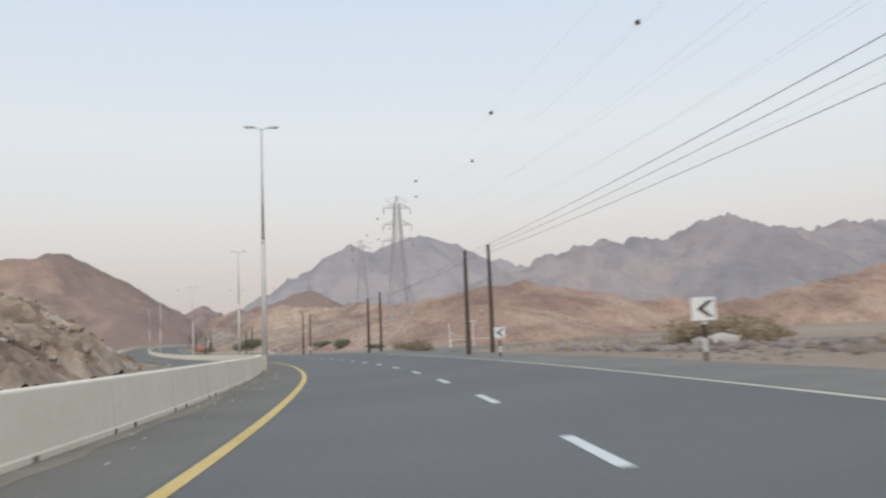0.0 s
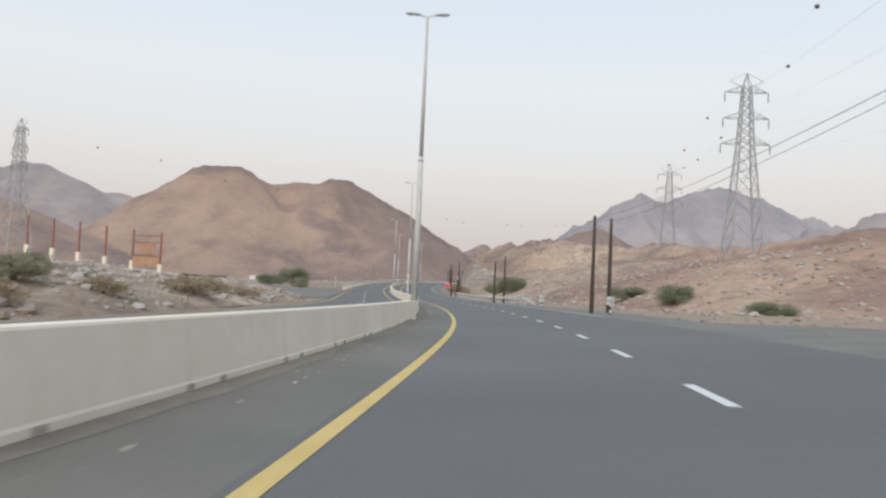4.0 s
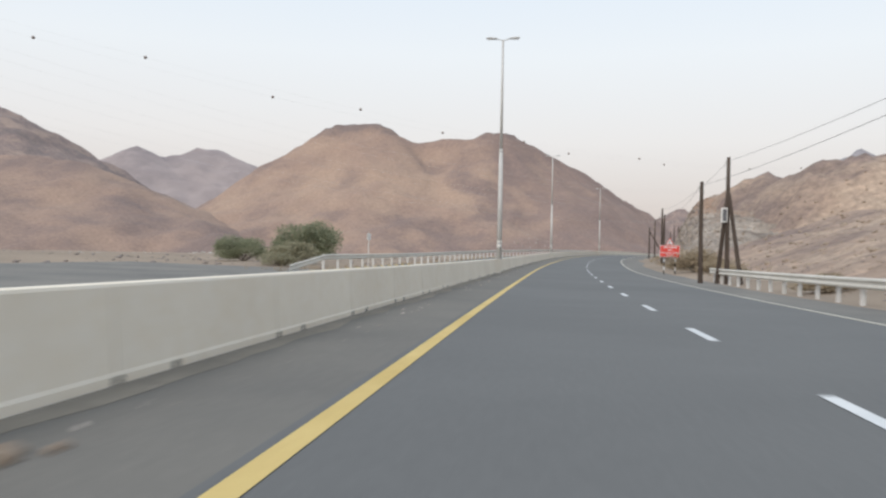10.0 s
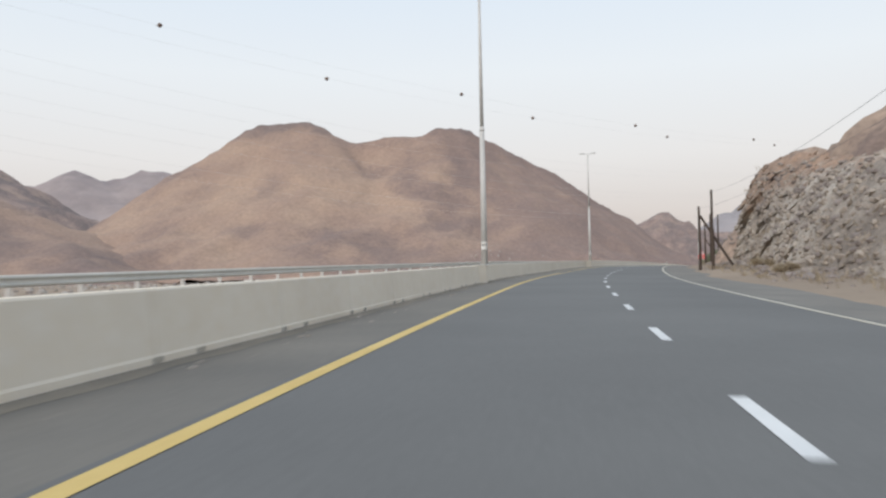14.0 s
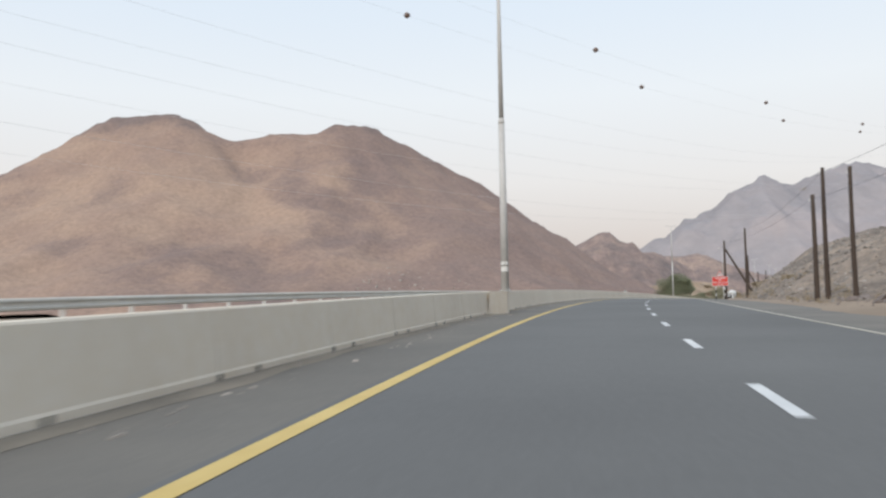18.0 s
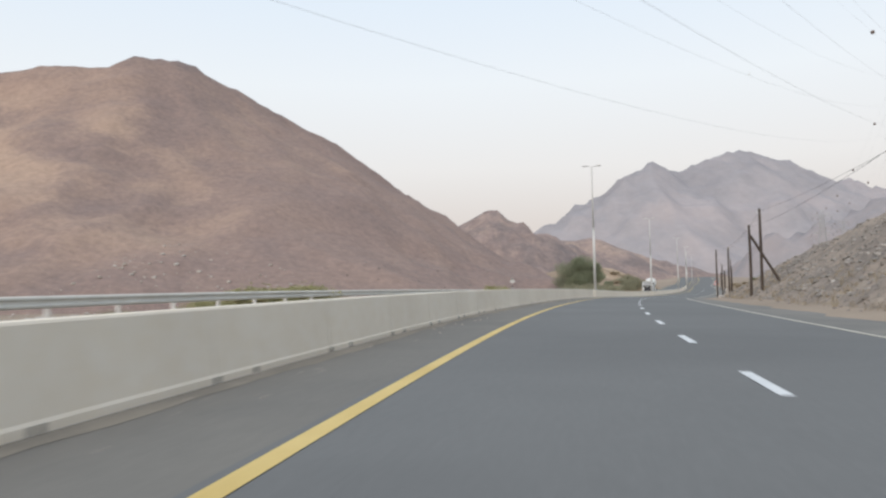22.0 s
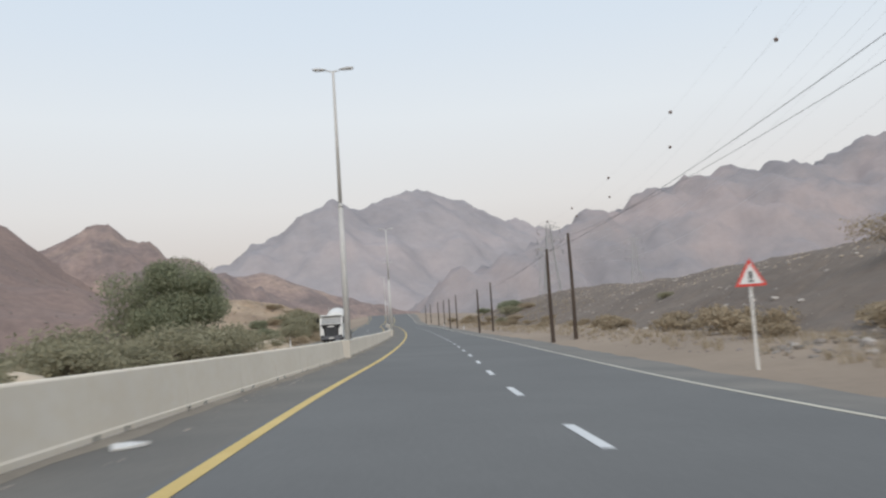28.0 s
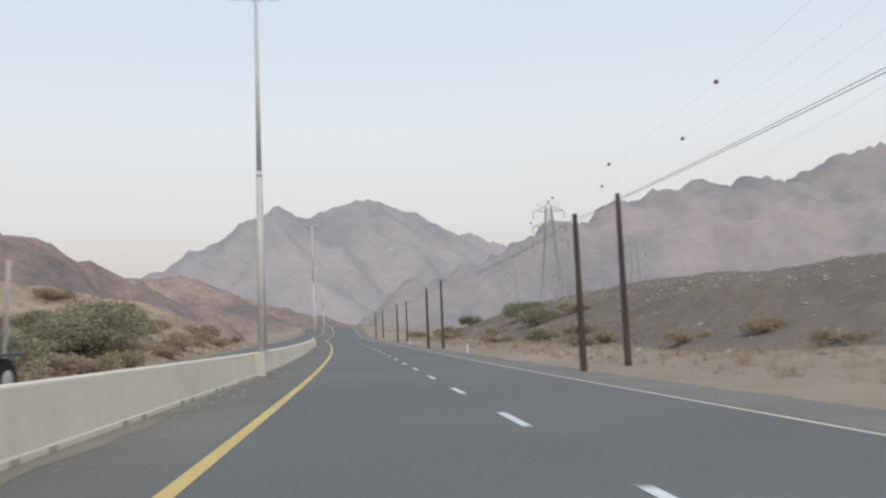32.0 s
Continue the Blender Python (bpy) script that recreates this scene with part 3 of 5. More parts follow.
def bank(name, s0, s1, profile, material, label, step=0.9, amp=0.5, seed=1.0, ends=(8.0, 8.0), category="bank", steep=0.0, block=0.5):
    """A bank of earth or rock along the road. profile: rows of metres to the side and height."""
    prof = np.array(profile, float)
    cuts = np.r_[0, np.cumsum(np.hypot(*np.diff(prof, axis=0).T))]
    m = max(6, int(cuts[-1] / step))
    off = np.interp(np.linspace(0, cuts[-1], m), cuts, prof[:, 0])
    up = np.interp(np.linspace(0, cuts[-1], m), cuts, prof[:, 1])
    k = max(3, int((s1 - s0) / step))
    S, O = np.meshgrid(np.linspace(s0, s1, k), np.arange(m), indexing="ij")
    S, O = S.ravel(), O.ravel()
    fade = np.clip(np.minimum((S - s0) / ends[0], (s1 - S) / ends[1]), 0, 1) ** 0.8
    S = S + START
    i = np.clip(S, 0, LENGTH - 1).astype(int)
    o, u = off[O], up[O] * fade
    x, y = LINE[i, 0] + (S - i) * TAN[i, 0] + RIGHT[i, 0] * o, LINE[i, 1] + (S - i) * TAN[i, 1] + RIGHT[i, 1] * o
    w = fbm(x + u * 0.7, y + u * 0.9, 5.0, 5, seed)
    grow = np.clip(up[O] / 1.2, 0, 1) * fade
    w = w * 0.7 + block * ridges(x + u * 0.9, y + u * 0.7, 2.6, 3, seed + 0.4)
    z = LINE[i, 2] + np.clip(o, -1.6, 6.6) * LINE[i, 3] - 0.35 + u * (1 + 0.25 * fbm(x, y, 22.0, 2, seed + 4)) + w * amp * (0.25 + grow)
    x, y = x + RIGHT[i, 0] * w * steep * grow, y + RIGHT[i, 1] * w * steep * grow
    faces = [(a * m + b, a * m + b + 1, (a + 1) * m + b + 1, (a + 1) * m + b) for a in range(k - 1) for b in range(m - 1)]
    if o[0] < 0:
        faces = [f[::-1] for f in faces]
    ob = mesh_ob(name, np.stack([x, y, z], 1), faces, material)
    return tagged(ob, label, category, kind="structure")


bank("rock_cut", 270, 363, [(11.0, 0.2), (12.6, 0.8), (13.6, 4.5), (14.8, 7.6), (16.2, 10.2), (20, 11.4), (27, 10.6), (38, 4)], CLIFF, "steep blasted rock cutting of grey and rusty stone", 0.45, 1.0, 21.0, (76.0, 3.5), "rock face", 1.3, 1.0)
bank("scree_bank", 372, 545, [(9.7, 0.15), (10.6, 0.75), (12.5, 1.7), (15, 3.2), (19, 5.6), (24, 7.3), (31, 7.8), (42, 6), (58, 1)], SCREE, "loose grey scree bank beside the road", 0.8, 0.8, 24.0, (14.0, 40.0), "bank", 0.5)
bank("spoil_bank", 505, 740, [(13.5, 0.1), (16, 0.8), (21, 2.3), (26, 4.1), (31, 5.2), (40, 6.0), (60, 6.6), (85, 3)], DARKGRAVEL, "dark spoil bank strewn with pale stones", 1.0, 0.45, 27.0, (26.0, 26.0), "bank", 0.2)
bank("rock_left", 18, 96, [(-14.6, 0.2), (-15.6, 1.2), (-17.4, 2.7), (-20.5, 4.6), (-25, 6.2), (-34, 7.2), (-50, 3)], TAWNY, "broken tawny rock slope beside the far carriageway", 0.5, 0.8, 31.0, (22.0, 22.0), "rock face", 0.9, 1.0)

bank("rubble_left", 92, 178, [(-15.5, 0.1), (-17.5, 0.7), (-22, 1.5), (-28, 2.2), (-36, 2.6), (-60, 1)], TAWNY, "low tan mound of stones and dirt", 0.9, 0.35, 33.0, (16.0, 12.0), "bank", 0.4)
bank("sand_bank", 622, 775, [(-14.0, 0.1), (-18, 1.6), (-24, 4.9), (-31, 7.7), (-42, 8.4), (-70, 2)], DRYLAND, "sandy hillock grown with dry grass", 1.2, 0.5, 35.0, (44.0, 44.0), "bank", 0.3)
for k, (s, l, r, hgt) in enumerate(((546.5, -16.2, 2.3, 0.85), (550.5, -17.0, 1.5, 0.5), (575.5, -17.0, 2.0, 0.8), (590.0, -16.5, 2.6, 0.9), (601.0, -16.0, 3.0, 1.0))):
    p = road_point(s, l)
    q = np.linspace(-1, 1, 19)
    X, Y = [a.ravel() for a in np.meshgrid(q, q)]
    d = np.hypot(X, Y)
    Z = hgt * np.clip(1 - d * d, -0.2, 1) * (1 + 0.35 * quick_noise(X * 3, Y * 3, 1.3, k + 1.0)) + 0.05 * quick_noise(X, Y, 0.18, k + 4.0)
    f = [(j * 19 + a, j * 19 + a + 1, (j + 1) * 19 + a + 1, (j + 1) * 19 + a) for j in range(18) for a in range(18) if d[j * 19 + a] < 1.15]
    heap = mesh_ob("sand_heap", np.stack([X * r, Y * r * 0.8, Z], 1), f, SAND, smooth=True)
    heap.matrix_basis = pose(p.x, p.y, ground_at(p.x, p.y) - 0.02, 0, 0, 35 * k)
    tagged(heap, "pale heap of tipped sand on the verge", "sand heap", "tipped sand heaps")

bank("red_slope", 114, 196, [(10.8, 0.1), (13.5, 1.0), (20, 3.4), (28, 5.9), (36, 7.2), (50, 7.0), (74, 2)], HILL_NEAR, "red-brown stony slope close beside the road", 1.0, 0.4, 37.0, (22.0, 16.0), "slope", 0.3)
bank("tan_slope", 178, 300, [(10.8, 0.1), (13.5, 1.0), (20, 3.4), (28, 5.8), (38, 7.4), (55, 8.0), (78, 3)], HILL_TAN, "tan stony slope close beside the road", 1.0, 0.4, 39.0, (18.0, 26.0), "slope", 0.3)

# ---- the road ----
NEAR_END, BACK_END = LENGTH - START - 4, -START
road = strip("road", BACK_END, NEAR_END, [-1.95, -1.6, 2.1, 5.95], [0, 0, 0, 0], ASPHALT)
tagged(road, "grey asphalt carriageway with two lanes", "road", kind="structure")
inner = strip("road_inner_shoulder", BACK_END, NEAR_END, [-3.8, -2.8, -1.95], [0, 0, 0], INNER)
tagged(inner, "dusty hard shoulder between the edge line and the barrier", "shoulder", kind="structure")
verge = strip("road_shoulder", BACK_END, NEAR_END, [5.95, 7.0, 8.6, 9.8], [0, -0.02, -0.05, -0.2], SHOULDER)
tagged(verge, "dusty worn hard shoulder beside the road", "shoulder", kind="structure")
far_road = strip("road_opposite", BACK_END, NEAR_END, [-12.9, -12.2, -8.2, -4.1], [-0.03, 0, 0, 0], ASPHALT)
tagged(far_road, "grey asphalt carriageway for oncoming traffic", "road", kind="structure")

tagged(strip("edge_line_left", BACK_END, NEAR_END, [-1.86, -1.68], [0.006, 0.006], YELLOW, parent=road), "solid yellow edge line")
tagged(strip("edge_line_right", 112, NEAR_END, [5.67, 5.81], [0.006, 0.006], PALE_YELLOW, parent=road), "worn yellow edge line")
tagged(strip("edge_line_right", BACK_END, 62, [5.67, 5.81], [0.006, 0.006], PALE_YELLOW, parent=road), "worn yellow edge line")
tagged(strip("edge_line_far", BACK_END, NEAR_END, [-5.5, -5.34], [0.006, 0.006], YELLOW, parent=far_road), "yellow edge line")
tagged(strip("edge_line_verge", BACK_END, NEAR_END, [-12.1, -11.95], [0.006, 0.006], YELLOW, parent=far_road), "yellow edge line")
DASH, PERIOD = 2.1, 6.7
s = -41.1
while s < 700:
    strip("lane_dash", s, s + DASH, [1.91, 2.05], [0.006, 0.006], WHITE, parent=road)
    strip("lane_dash", s, s + DASH, [-8.77, -8.63], [0.006, 0.006], WHITE, parent=far_road)
    s += PERIOD

# concrete median barrier of cast lengths
barrier = empty("median_barrier", Matrix(), "long cream concrete median barrier of cast lengths", "barrier", kind="structure")
PROFILE = [(-0.2, -0.08), (-0.2, 0.1), (-0.185, 0.13), (-0.13, 0.815), (-0.115, 0.84), (0.115, 0.84), (0.13, 0.815), (0.185, 0.13), (0.2, 0.1), (0.2, -0.08)]
SEG = 4.0
bm = bmesh.new()
rings = [[bm.verts.new((x, y, z)) for x, z in PROFILE] for y in (0.008, SEG - 0.008)]
for i in range(len(PROFILE)):
    j = (i + 1) % len(PROFILE)
    bm.faces.new((rings[0][i], rings[0][j], rings[1][j], rings[1][i]))
bm.faces.new(rings[0])
bm.faces.new(rings[1])
first = part("barrier_segment", bm, CONCRETE, barrier)
seg_mesh = first.data
k = 0
s = -100.0
while s + SEG < 740:
    ob = first if k == 0 else new("barrier_segment", seg_mesh)
    ob.parent = barrier
    a, b = road_point(s, -3.94), road_point(s + SEG, -3.94)
    d = b - a
    q = d.to_track_quat("Y", "Z")
    ob.matrix_basis = Matrix.Translation(a) @ q.to_matrix().to_4x4() @ Matrix.Diagonal((1, d.length / SEG, 1, 1))
    s, k = s + SEG, k + 1

# drifted dust along the barrier's foot
S = np.arange(-60, 700, 0.8)
wide = 0.4 + 0.25 * quick_noise(S, S * 0, 9.0, 3.0) + 0.25 * quick_noise(S, S * 0, 1.9, 4.0)
verts = []
for a, b in zip(S, np.clip(wide * 0.65, 0.06, 0.8)):
    verts += [road_point(a, -3.73, 0.03), road_point(a, -3.73 + b * 0.5, 0.016), road_point(a, -3.73 + b, 0.003)]
faces = [(i * 3 + j, i * 3 + j + 1, i * 3 + j + 4, i * 3 + j + 3) for i in range(len(S) - 1) for j in range(2)]
tagged(mesh_ob("dust_drift", verts, faces, DUST), "grey-brown dust drifted along the barrier's foot", "dust", kind="stuff")

# drain slots at the barrier's foot
bm = bmesh.new()
box(bm, 0, 0, 0.045, 0.012, 0.09, 0.11, 0.003)
slot = part("drain_slot", bm, BLACK, barrier)
k, s = 0, -60.0
while s < 620:
    ob = slot if k == 0 else new("drain_slot", slot.data)
    ob.parent = barrier
    p = road_point(s, -3.738)
    ob.matrix_basis = pose(p.x, p.y, p.z, 0, 0, math.degrees(heading(s)))
    s, k = s + (1.05 if k % 2 == 0 else 2.95), k + 1

# side road and lay-by
def apron(name, s0, s1, l0, l1, label):
    S, L = np.arange(s0, s1 + 0.1, 3.0), np.linspace(l0, l1, 14)
    v = []
    for s in S:
        for l in L:
            p = road_point(s, l)
            v.append((p.x, p.y, ground_at(p.x, p.y) + 0.05))
    w = len(L)
    f = [(i * w + j, i * w + j + 1, (i + 1) * w + j + 1, (i + 1) * w + j) for i in range(len(S) - 1) for j in range(w - 1)]
    return tagged(mesh_ob(name, v, f, SHOULDER), label, "pavement", kind="structure")


apron("pavement_side_road", 64, 110, 6.5, 58, "dusty asphalt mouth of a side road")
apron("pavement_lay_by", 166, 234, -13.0, -28, "dusty asphalt lay-by beyond the far carriageway")

# ---- street lamps on the median ----
def spot(s, side, up=0.0, turn=0.0):
    """A pose on the road's plan, facing along it."""
    p = road_point(s, side, up)
    return pose(p.x, p.y, p.z, 0, 0, math.degrees(heading(s)) + turn)


def ground_spot(s, side, turn=0.0, sink=0.0):
    p = road_point(s, side)
    return pose(p.x, p.y, ground_at(p.x, p.y) - sink, 0, 0, math.degrees(heading(s)) + turn)


LAMP_SIDE = -3.62


def street_lamp(m, plates):
    lamp = empty("street_lamp", m, "tall grey steel street lamp with two flat heads on the barrier", "street lamp", "street lamps on the median")
    bm = bmesh.new()
    rod(bm, (0, 0, 0.02), (0, 0, 6.5), 0.15, 0.115, 12)
    part("lower_pole", bm, LAMP_STEEL, lamp, smooth=True)
    bm = bmesh.new()
    rod(bm, (0, 0, 6.4), (0, 0, 13.15), 0.095, 0.06, 12)
    part("upper_pole", bm, LAMP_STEEL, lamp, smooth=True)
    bm = bmesh.new()
    rod(bm, (0, 0, 6.4), (0, 0, 6.6), 0.122, 0.098, 12)
    part("collar", bm, LAMP_STEEL, lamp, smooth=True)
    bm = bmesh.new()
    box(bm, 0, 0, 0.012, 0.44, 0.44, 0.024, 0.008)
    for a in (-0.17, 0.17):
        for b in (-0.17, 0.17):
            rod(bm, (a, b, 0.02), (a, b, 0.08), 0.016, None, 6)
    part("base_plate", bm, LAMP_STEEL, lamp)
    for sx in (-1, 1):
        bm = bmesh.new()
        rod(bm, (sx * 0.02, 0, 13.1), (sx * 0.36, 0, 13.2), 0.032, 0.028, 8)
        arm = part("arm", bm, LAMP_STEEL, lamp)
        bm = bmesh.new()
        r = bmesh.ops.create_uvsphere(bm, u_segments=14, v_segments=8, radius=1, matrix=Matrix.Translation((sx * 0.66, 0, 13.23)) @ Matrix.Rotation(sx * -0.1, 4, "Y") @ Matrix.Diagonal((0.38, 0.15, 0.085, 1)))
        for v in r["verts"]:
            v.co.z = max(v.co.z, 13.2)
        head = part("lamp_head", bm, LAMP_STEEL, lamp, smooth=True)
        bm = bmesh.new()
        box(bm, sx * 0.7, 0, 13.192, 0.42, 0.18, 0.012, 0.004)
        part("lens", bm, PALE, head, "milky lamp lens")
    for k, (z, h, mtl) in enumerate(plates):
        bm = bmesh.new()
        n, rr = 9, 0.152 - z * 0.0056
        grid = [[bm.verts.new((rr * 1.02 * math.cos(a), rr * 1.02 * math.sin(a), z + dz)) for a in [math.radians(205 + 130 * i / n) for i in range(n + 1)]] for dz in (0, h)]
        for i in range(n):
            bm.faces.new((grid[0][i], grid[0][i + 1], grid[1][i + 1], grid[1][i]))
        plate = part("notice_plate", bm, mtl, lamp, "curved notice wrapped round the pole")
        if mtl is PALE:
            bm = bmesh.new()
            for q in range(2):
                zz, r2 = z + h * (0.32 + 0.34 * q), rr * 1.035
                a0, a1 = (240, 290) if q else (235, 300)
                v = [[bm.verts.new((r2 * math.cos(math.radians(a)), r2 * math.sin(math.radians(a)), zz + dz)) for a in np.linspace(a0, a1, 5)] for dz in (0, 0.03)]
                for i in range(4):
                    bm.faces.new((v[0][i], v[0][i + 1], v[1][i + 1], v[1][i]))
            part("print_bars", bm, STEEL, plate, "grey bars of unreadable print")
    return lamp


TAN_PLATE = surface("faded_yellow_notice", (0.55, 0.38, 0.14), (0.66, 0.5, 0.24), None, 3, 12, 0.7, 0.05, 0.002)
many = [(0.35, 0.13, PALE), (0.56, 0.2, PALE), (0.95, 0.12, PALE), (1.18, 0.26, PALE), (1.5, 0.2, PALE), (1.74, 0.14, TAN_PLATE), (1.93, 0.2, PALE), (2.16, 0.16, PALE), (2.4, 0.24, TAN_PLATE)]
few = [(0.75, 0.18, PALE), (1.0, 0.12, PALE)]
lamp_a = street_lamp(spot(169.1, LAMP_SIDE, 0.83), many)
lamp_b = street_lamp(spot(294.3, LAMP_SIDE, 0.83), few)
copy_thing(lamp_b, spot(230.7, LAMP_SIDE, 0.83))
copy_thing(lamp_b, spot(358.1, LAMP_SIDE + 0.3, 0.83))
lamp_c = street_lamp(spot(488.3, LAMP_SIDE, 0.83), [])
for s in (-13.0, 47.5, 108.6, 553.2, 621.3, 687.1, 748.0, 810.0):
    copy_thing(lamp_c, spot(s, LAMP_SIDE, 0.83))

# cast bulges of the barrier round the lamps
bm = bmesh.new()
prof = [(-0.42, -1.5), (0.1, -0.25), (0.1, 0.25), (-0.42, 1.5)]
a = [bm.verts.new((x, y, -0.05)) for x, y in prof]
b = [bm.verts.new((x * 0.9, y * 0.94, 0.838)) for x, y in prof]
bm.faces.new(a)
bm.faces.new(b)
for i in range(4):
    bm.faces.new((a[i], a[(i + 1) % 4], b[(i + 1) % 4], b[i]))
plinth = part("lamp_plinth", bm, CONCRETE, barrier)
for k, s in enumerate((-13.0, 47.5, 108.6, 169.1, 230.7, 294.3, 358.1, 488.3, 553.2, 621.3, 687.1)):
    ob = plinth if k == 0 else new("lamp_plinth", plinth.data)
    ob.parent = barrier
    ob.matrix_basis = spot(s, LAMP_SIDE + (0.3 if s == 358.1 else 0.0))

# ---- wooden pole line ----
def wood_pole(s, side, top, label="dark creosoted wooden utility pole", extra=None):
    p = road_point(s, side)
    z0 = ground_at(p.x, p.y) - 0.25
    zt = road_point(s, 0).z + top
    rng = random.Random(int(s * 7 + side * 13))
    pole = empty("utility_pole", pose(p.x, p.y, z0, 0, 0, math.degrees(heading(s))), label, "utility pole", "wooden pole line")
    bm = bmesh.new()
    h = zt - z0
    rings = []
    lean = (rng.uniform(-0.04, 0.04), rng.uniform(-0.04, 0.04))
    for k in range(7):
        u = k / 6
        r = (0.135 - 0.045 * u) * (1 + rng.uniform(-0.04, 0.04))
        rings.append([bm.verts.new((lean[0] * math.sin(u * 3) + r * math.cos(a), lean[1] * math.sin(u * 2) + r * math.sin(a), h * u)) for a in [i * math.pi / 5 for i in range(10)]])
    for a, b in zip(rings, rings[1:]):
        for i in range(10):
            bm.faces.new((a[i], a[(i + 1) % 10], b[(i + 1) % 10], b[i]))
    bm.faces.new(rings[-1])
    part("shaft", bm, WOOD, pole, smooth=True)
    bm = bmesh.new()
    rod(bm, (-0.16, 0, h - 0.3), (0.16, 0, h - 0.3), 0.014, None, 6)
    rod(bm, (-0.16, 0, h - 0.34), (-0.16, 0, h - 0.2), 0.03, 0.022, 8)
    part("insulator_bracket", bm, STEEL, pole)
    if extra == "brace":
        bm = bmesh.new()
        rod(bm, (0.1, 0.0, h * 0.86), (2.6, -0.9, 0.6), 0.1, 0.115, 9)
        part("brace", bm, WOOD, pole, "slanting timber brace")
    if extra == "legs":
        for k, (dx, dy) in enumerate(((-0.4, 0.7), (0.5, -1.1))):
            bm = bmesh.new()
            rod(bm, (dx * 0.06, dy * 0.06, h * 0.72), (dx, dy, 0.1), 0.09, 0.12, 9)
            part("brace", bm, WOOD, pole, "slanting timber leg")
        bm = bmesh.new()
        box(bm, -0.2, -0.1, h * 0.56, 0.3, 0.2, 0.75, 0.02)
        bx = part("meter_box", bm, PALE, pole, "pale cable box on the pole")
        bm = bmesh.new()
        box(bm, -0.2, -0.206, h * 0.56, 0.2, 0.012, 0.62, 0.004)
        part("cover", bm, WIRE, bx, "dark cover of the cable box")
    return Vector((p.x, p.y, zt))


LINE_A = [(-20, 11.0, 5.6), (42.9, 7.15, 6.0), (78.3, 6.97, 5.65), (120.9, 6.73, 6.28), (171.7, 7.2, 5.29), (225.7, 7.21, 5.13), (278.7, 10.38, 5.64), (328.8, 8.8, 5.27), (371.3, 10.2, 5.3), (413.7, 8.33, 5.58), (469.0, 10.33, 5.68), (521.2, 8.99, 6.47), (566.2, 8.18, 5.7), (619.7, 7.69, 5.36), (666.3, 7.02, 5.3), (712, 8.2, 5.4), (760, 8.3, 5.4)]
LINE_B = [(-20, 12.2, 5.9), (43.6, 8.66, 6.4), (79.1, 8.31, 6.3), (121.9, 7.96, 6.25), (171.9, 8.42, 5.91), (225.8, 8.55, 6.42), (279.0, 10.14, 6.36), (327.6, 9.79, 6.56), (372.3, 10.91, 6.76), (409.8, 10.1, 6.47), (466.0, 10.83, 6.69), (521.1, 10.61, 6.75), (566.7, 9.71, 6.7), (620.3, 9.53, 6.17), (664.7, 8.15, 5.88), (712, 9.6, 5.8), (760, 9.8, 5.8)]
for row, brace in ((LINE_A, {328.8: "brace", 413.7: "brace", 469.0: "brace"}), (LINE_B, {225.8: "legs"})):
    tops = [wood_pole(*r, extra=brace.get(r[0])) for r in row]
    for a, b in zip(tops, tops[1:]):
        off = Vector((0, 0, -0.2))
        cable("overhead_wire", sag(a + off, b + off, 0.3 + 0.004 * (b - a).length), 0.0075, "thin dark telephone cable strung between wooden poles", "cable", "pole line cables")
wood_pole(370.9, 11.89, 6.57)
cable("overhead_wire", sag(road_point(-20, 13.2, 4.7), road_point(41.9, 8.2, 5.3), 0.4), 0.0075, "thin dark telephone cable strung between wooden poles", "cable", "pole line cables")

# ---- lattice pylons and their conductors ----
def bar(bm, a, b, w):
    """An angle-iron bar, as a thin square bar."""
    a, b = Vector(a), Vector(b)
    d = b - a
    m = Matrix.Translation((a + b) / 2) @ d.to_track_quat("Z", "Y").to_matrix().to_4x4() @ Matrix.Diagonal((w, w, d.length, 1))
    bmesh.ops.create_cube(bm, size=1.0, matrix=m)


# steel grey set near the background's tone, so haze is in the colour
PYLON_STEEL = surface("hazed_pylon_steel", (0.33, 0.33, 0.335), (0.42, 0.42, 0.42), None, 0.5, 4, 0.6, 0.05, 0.003, 0.2)


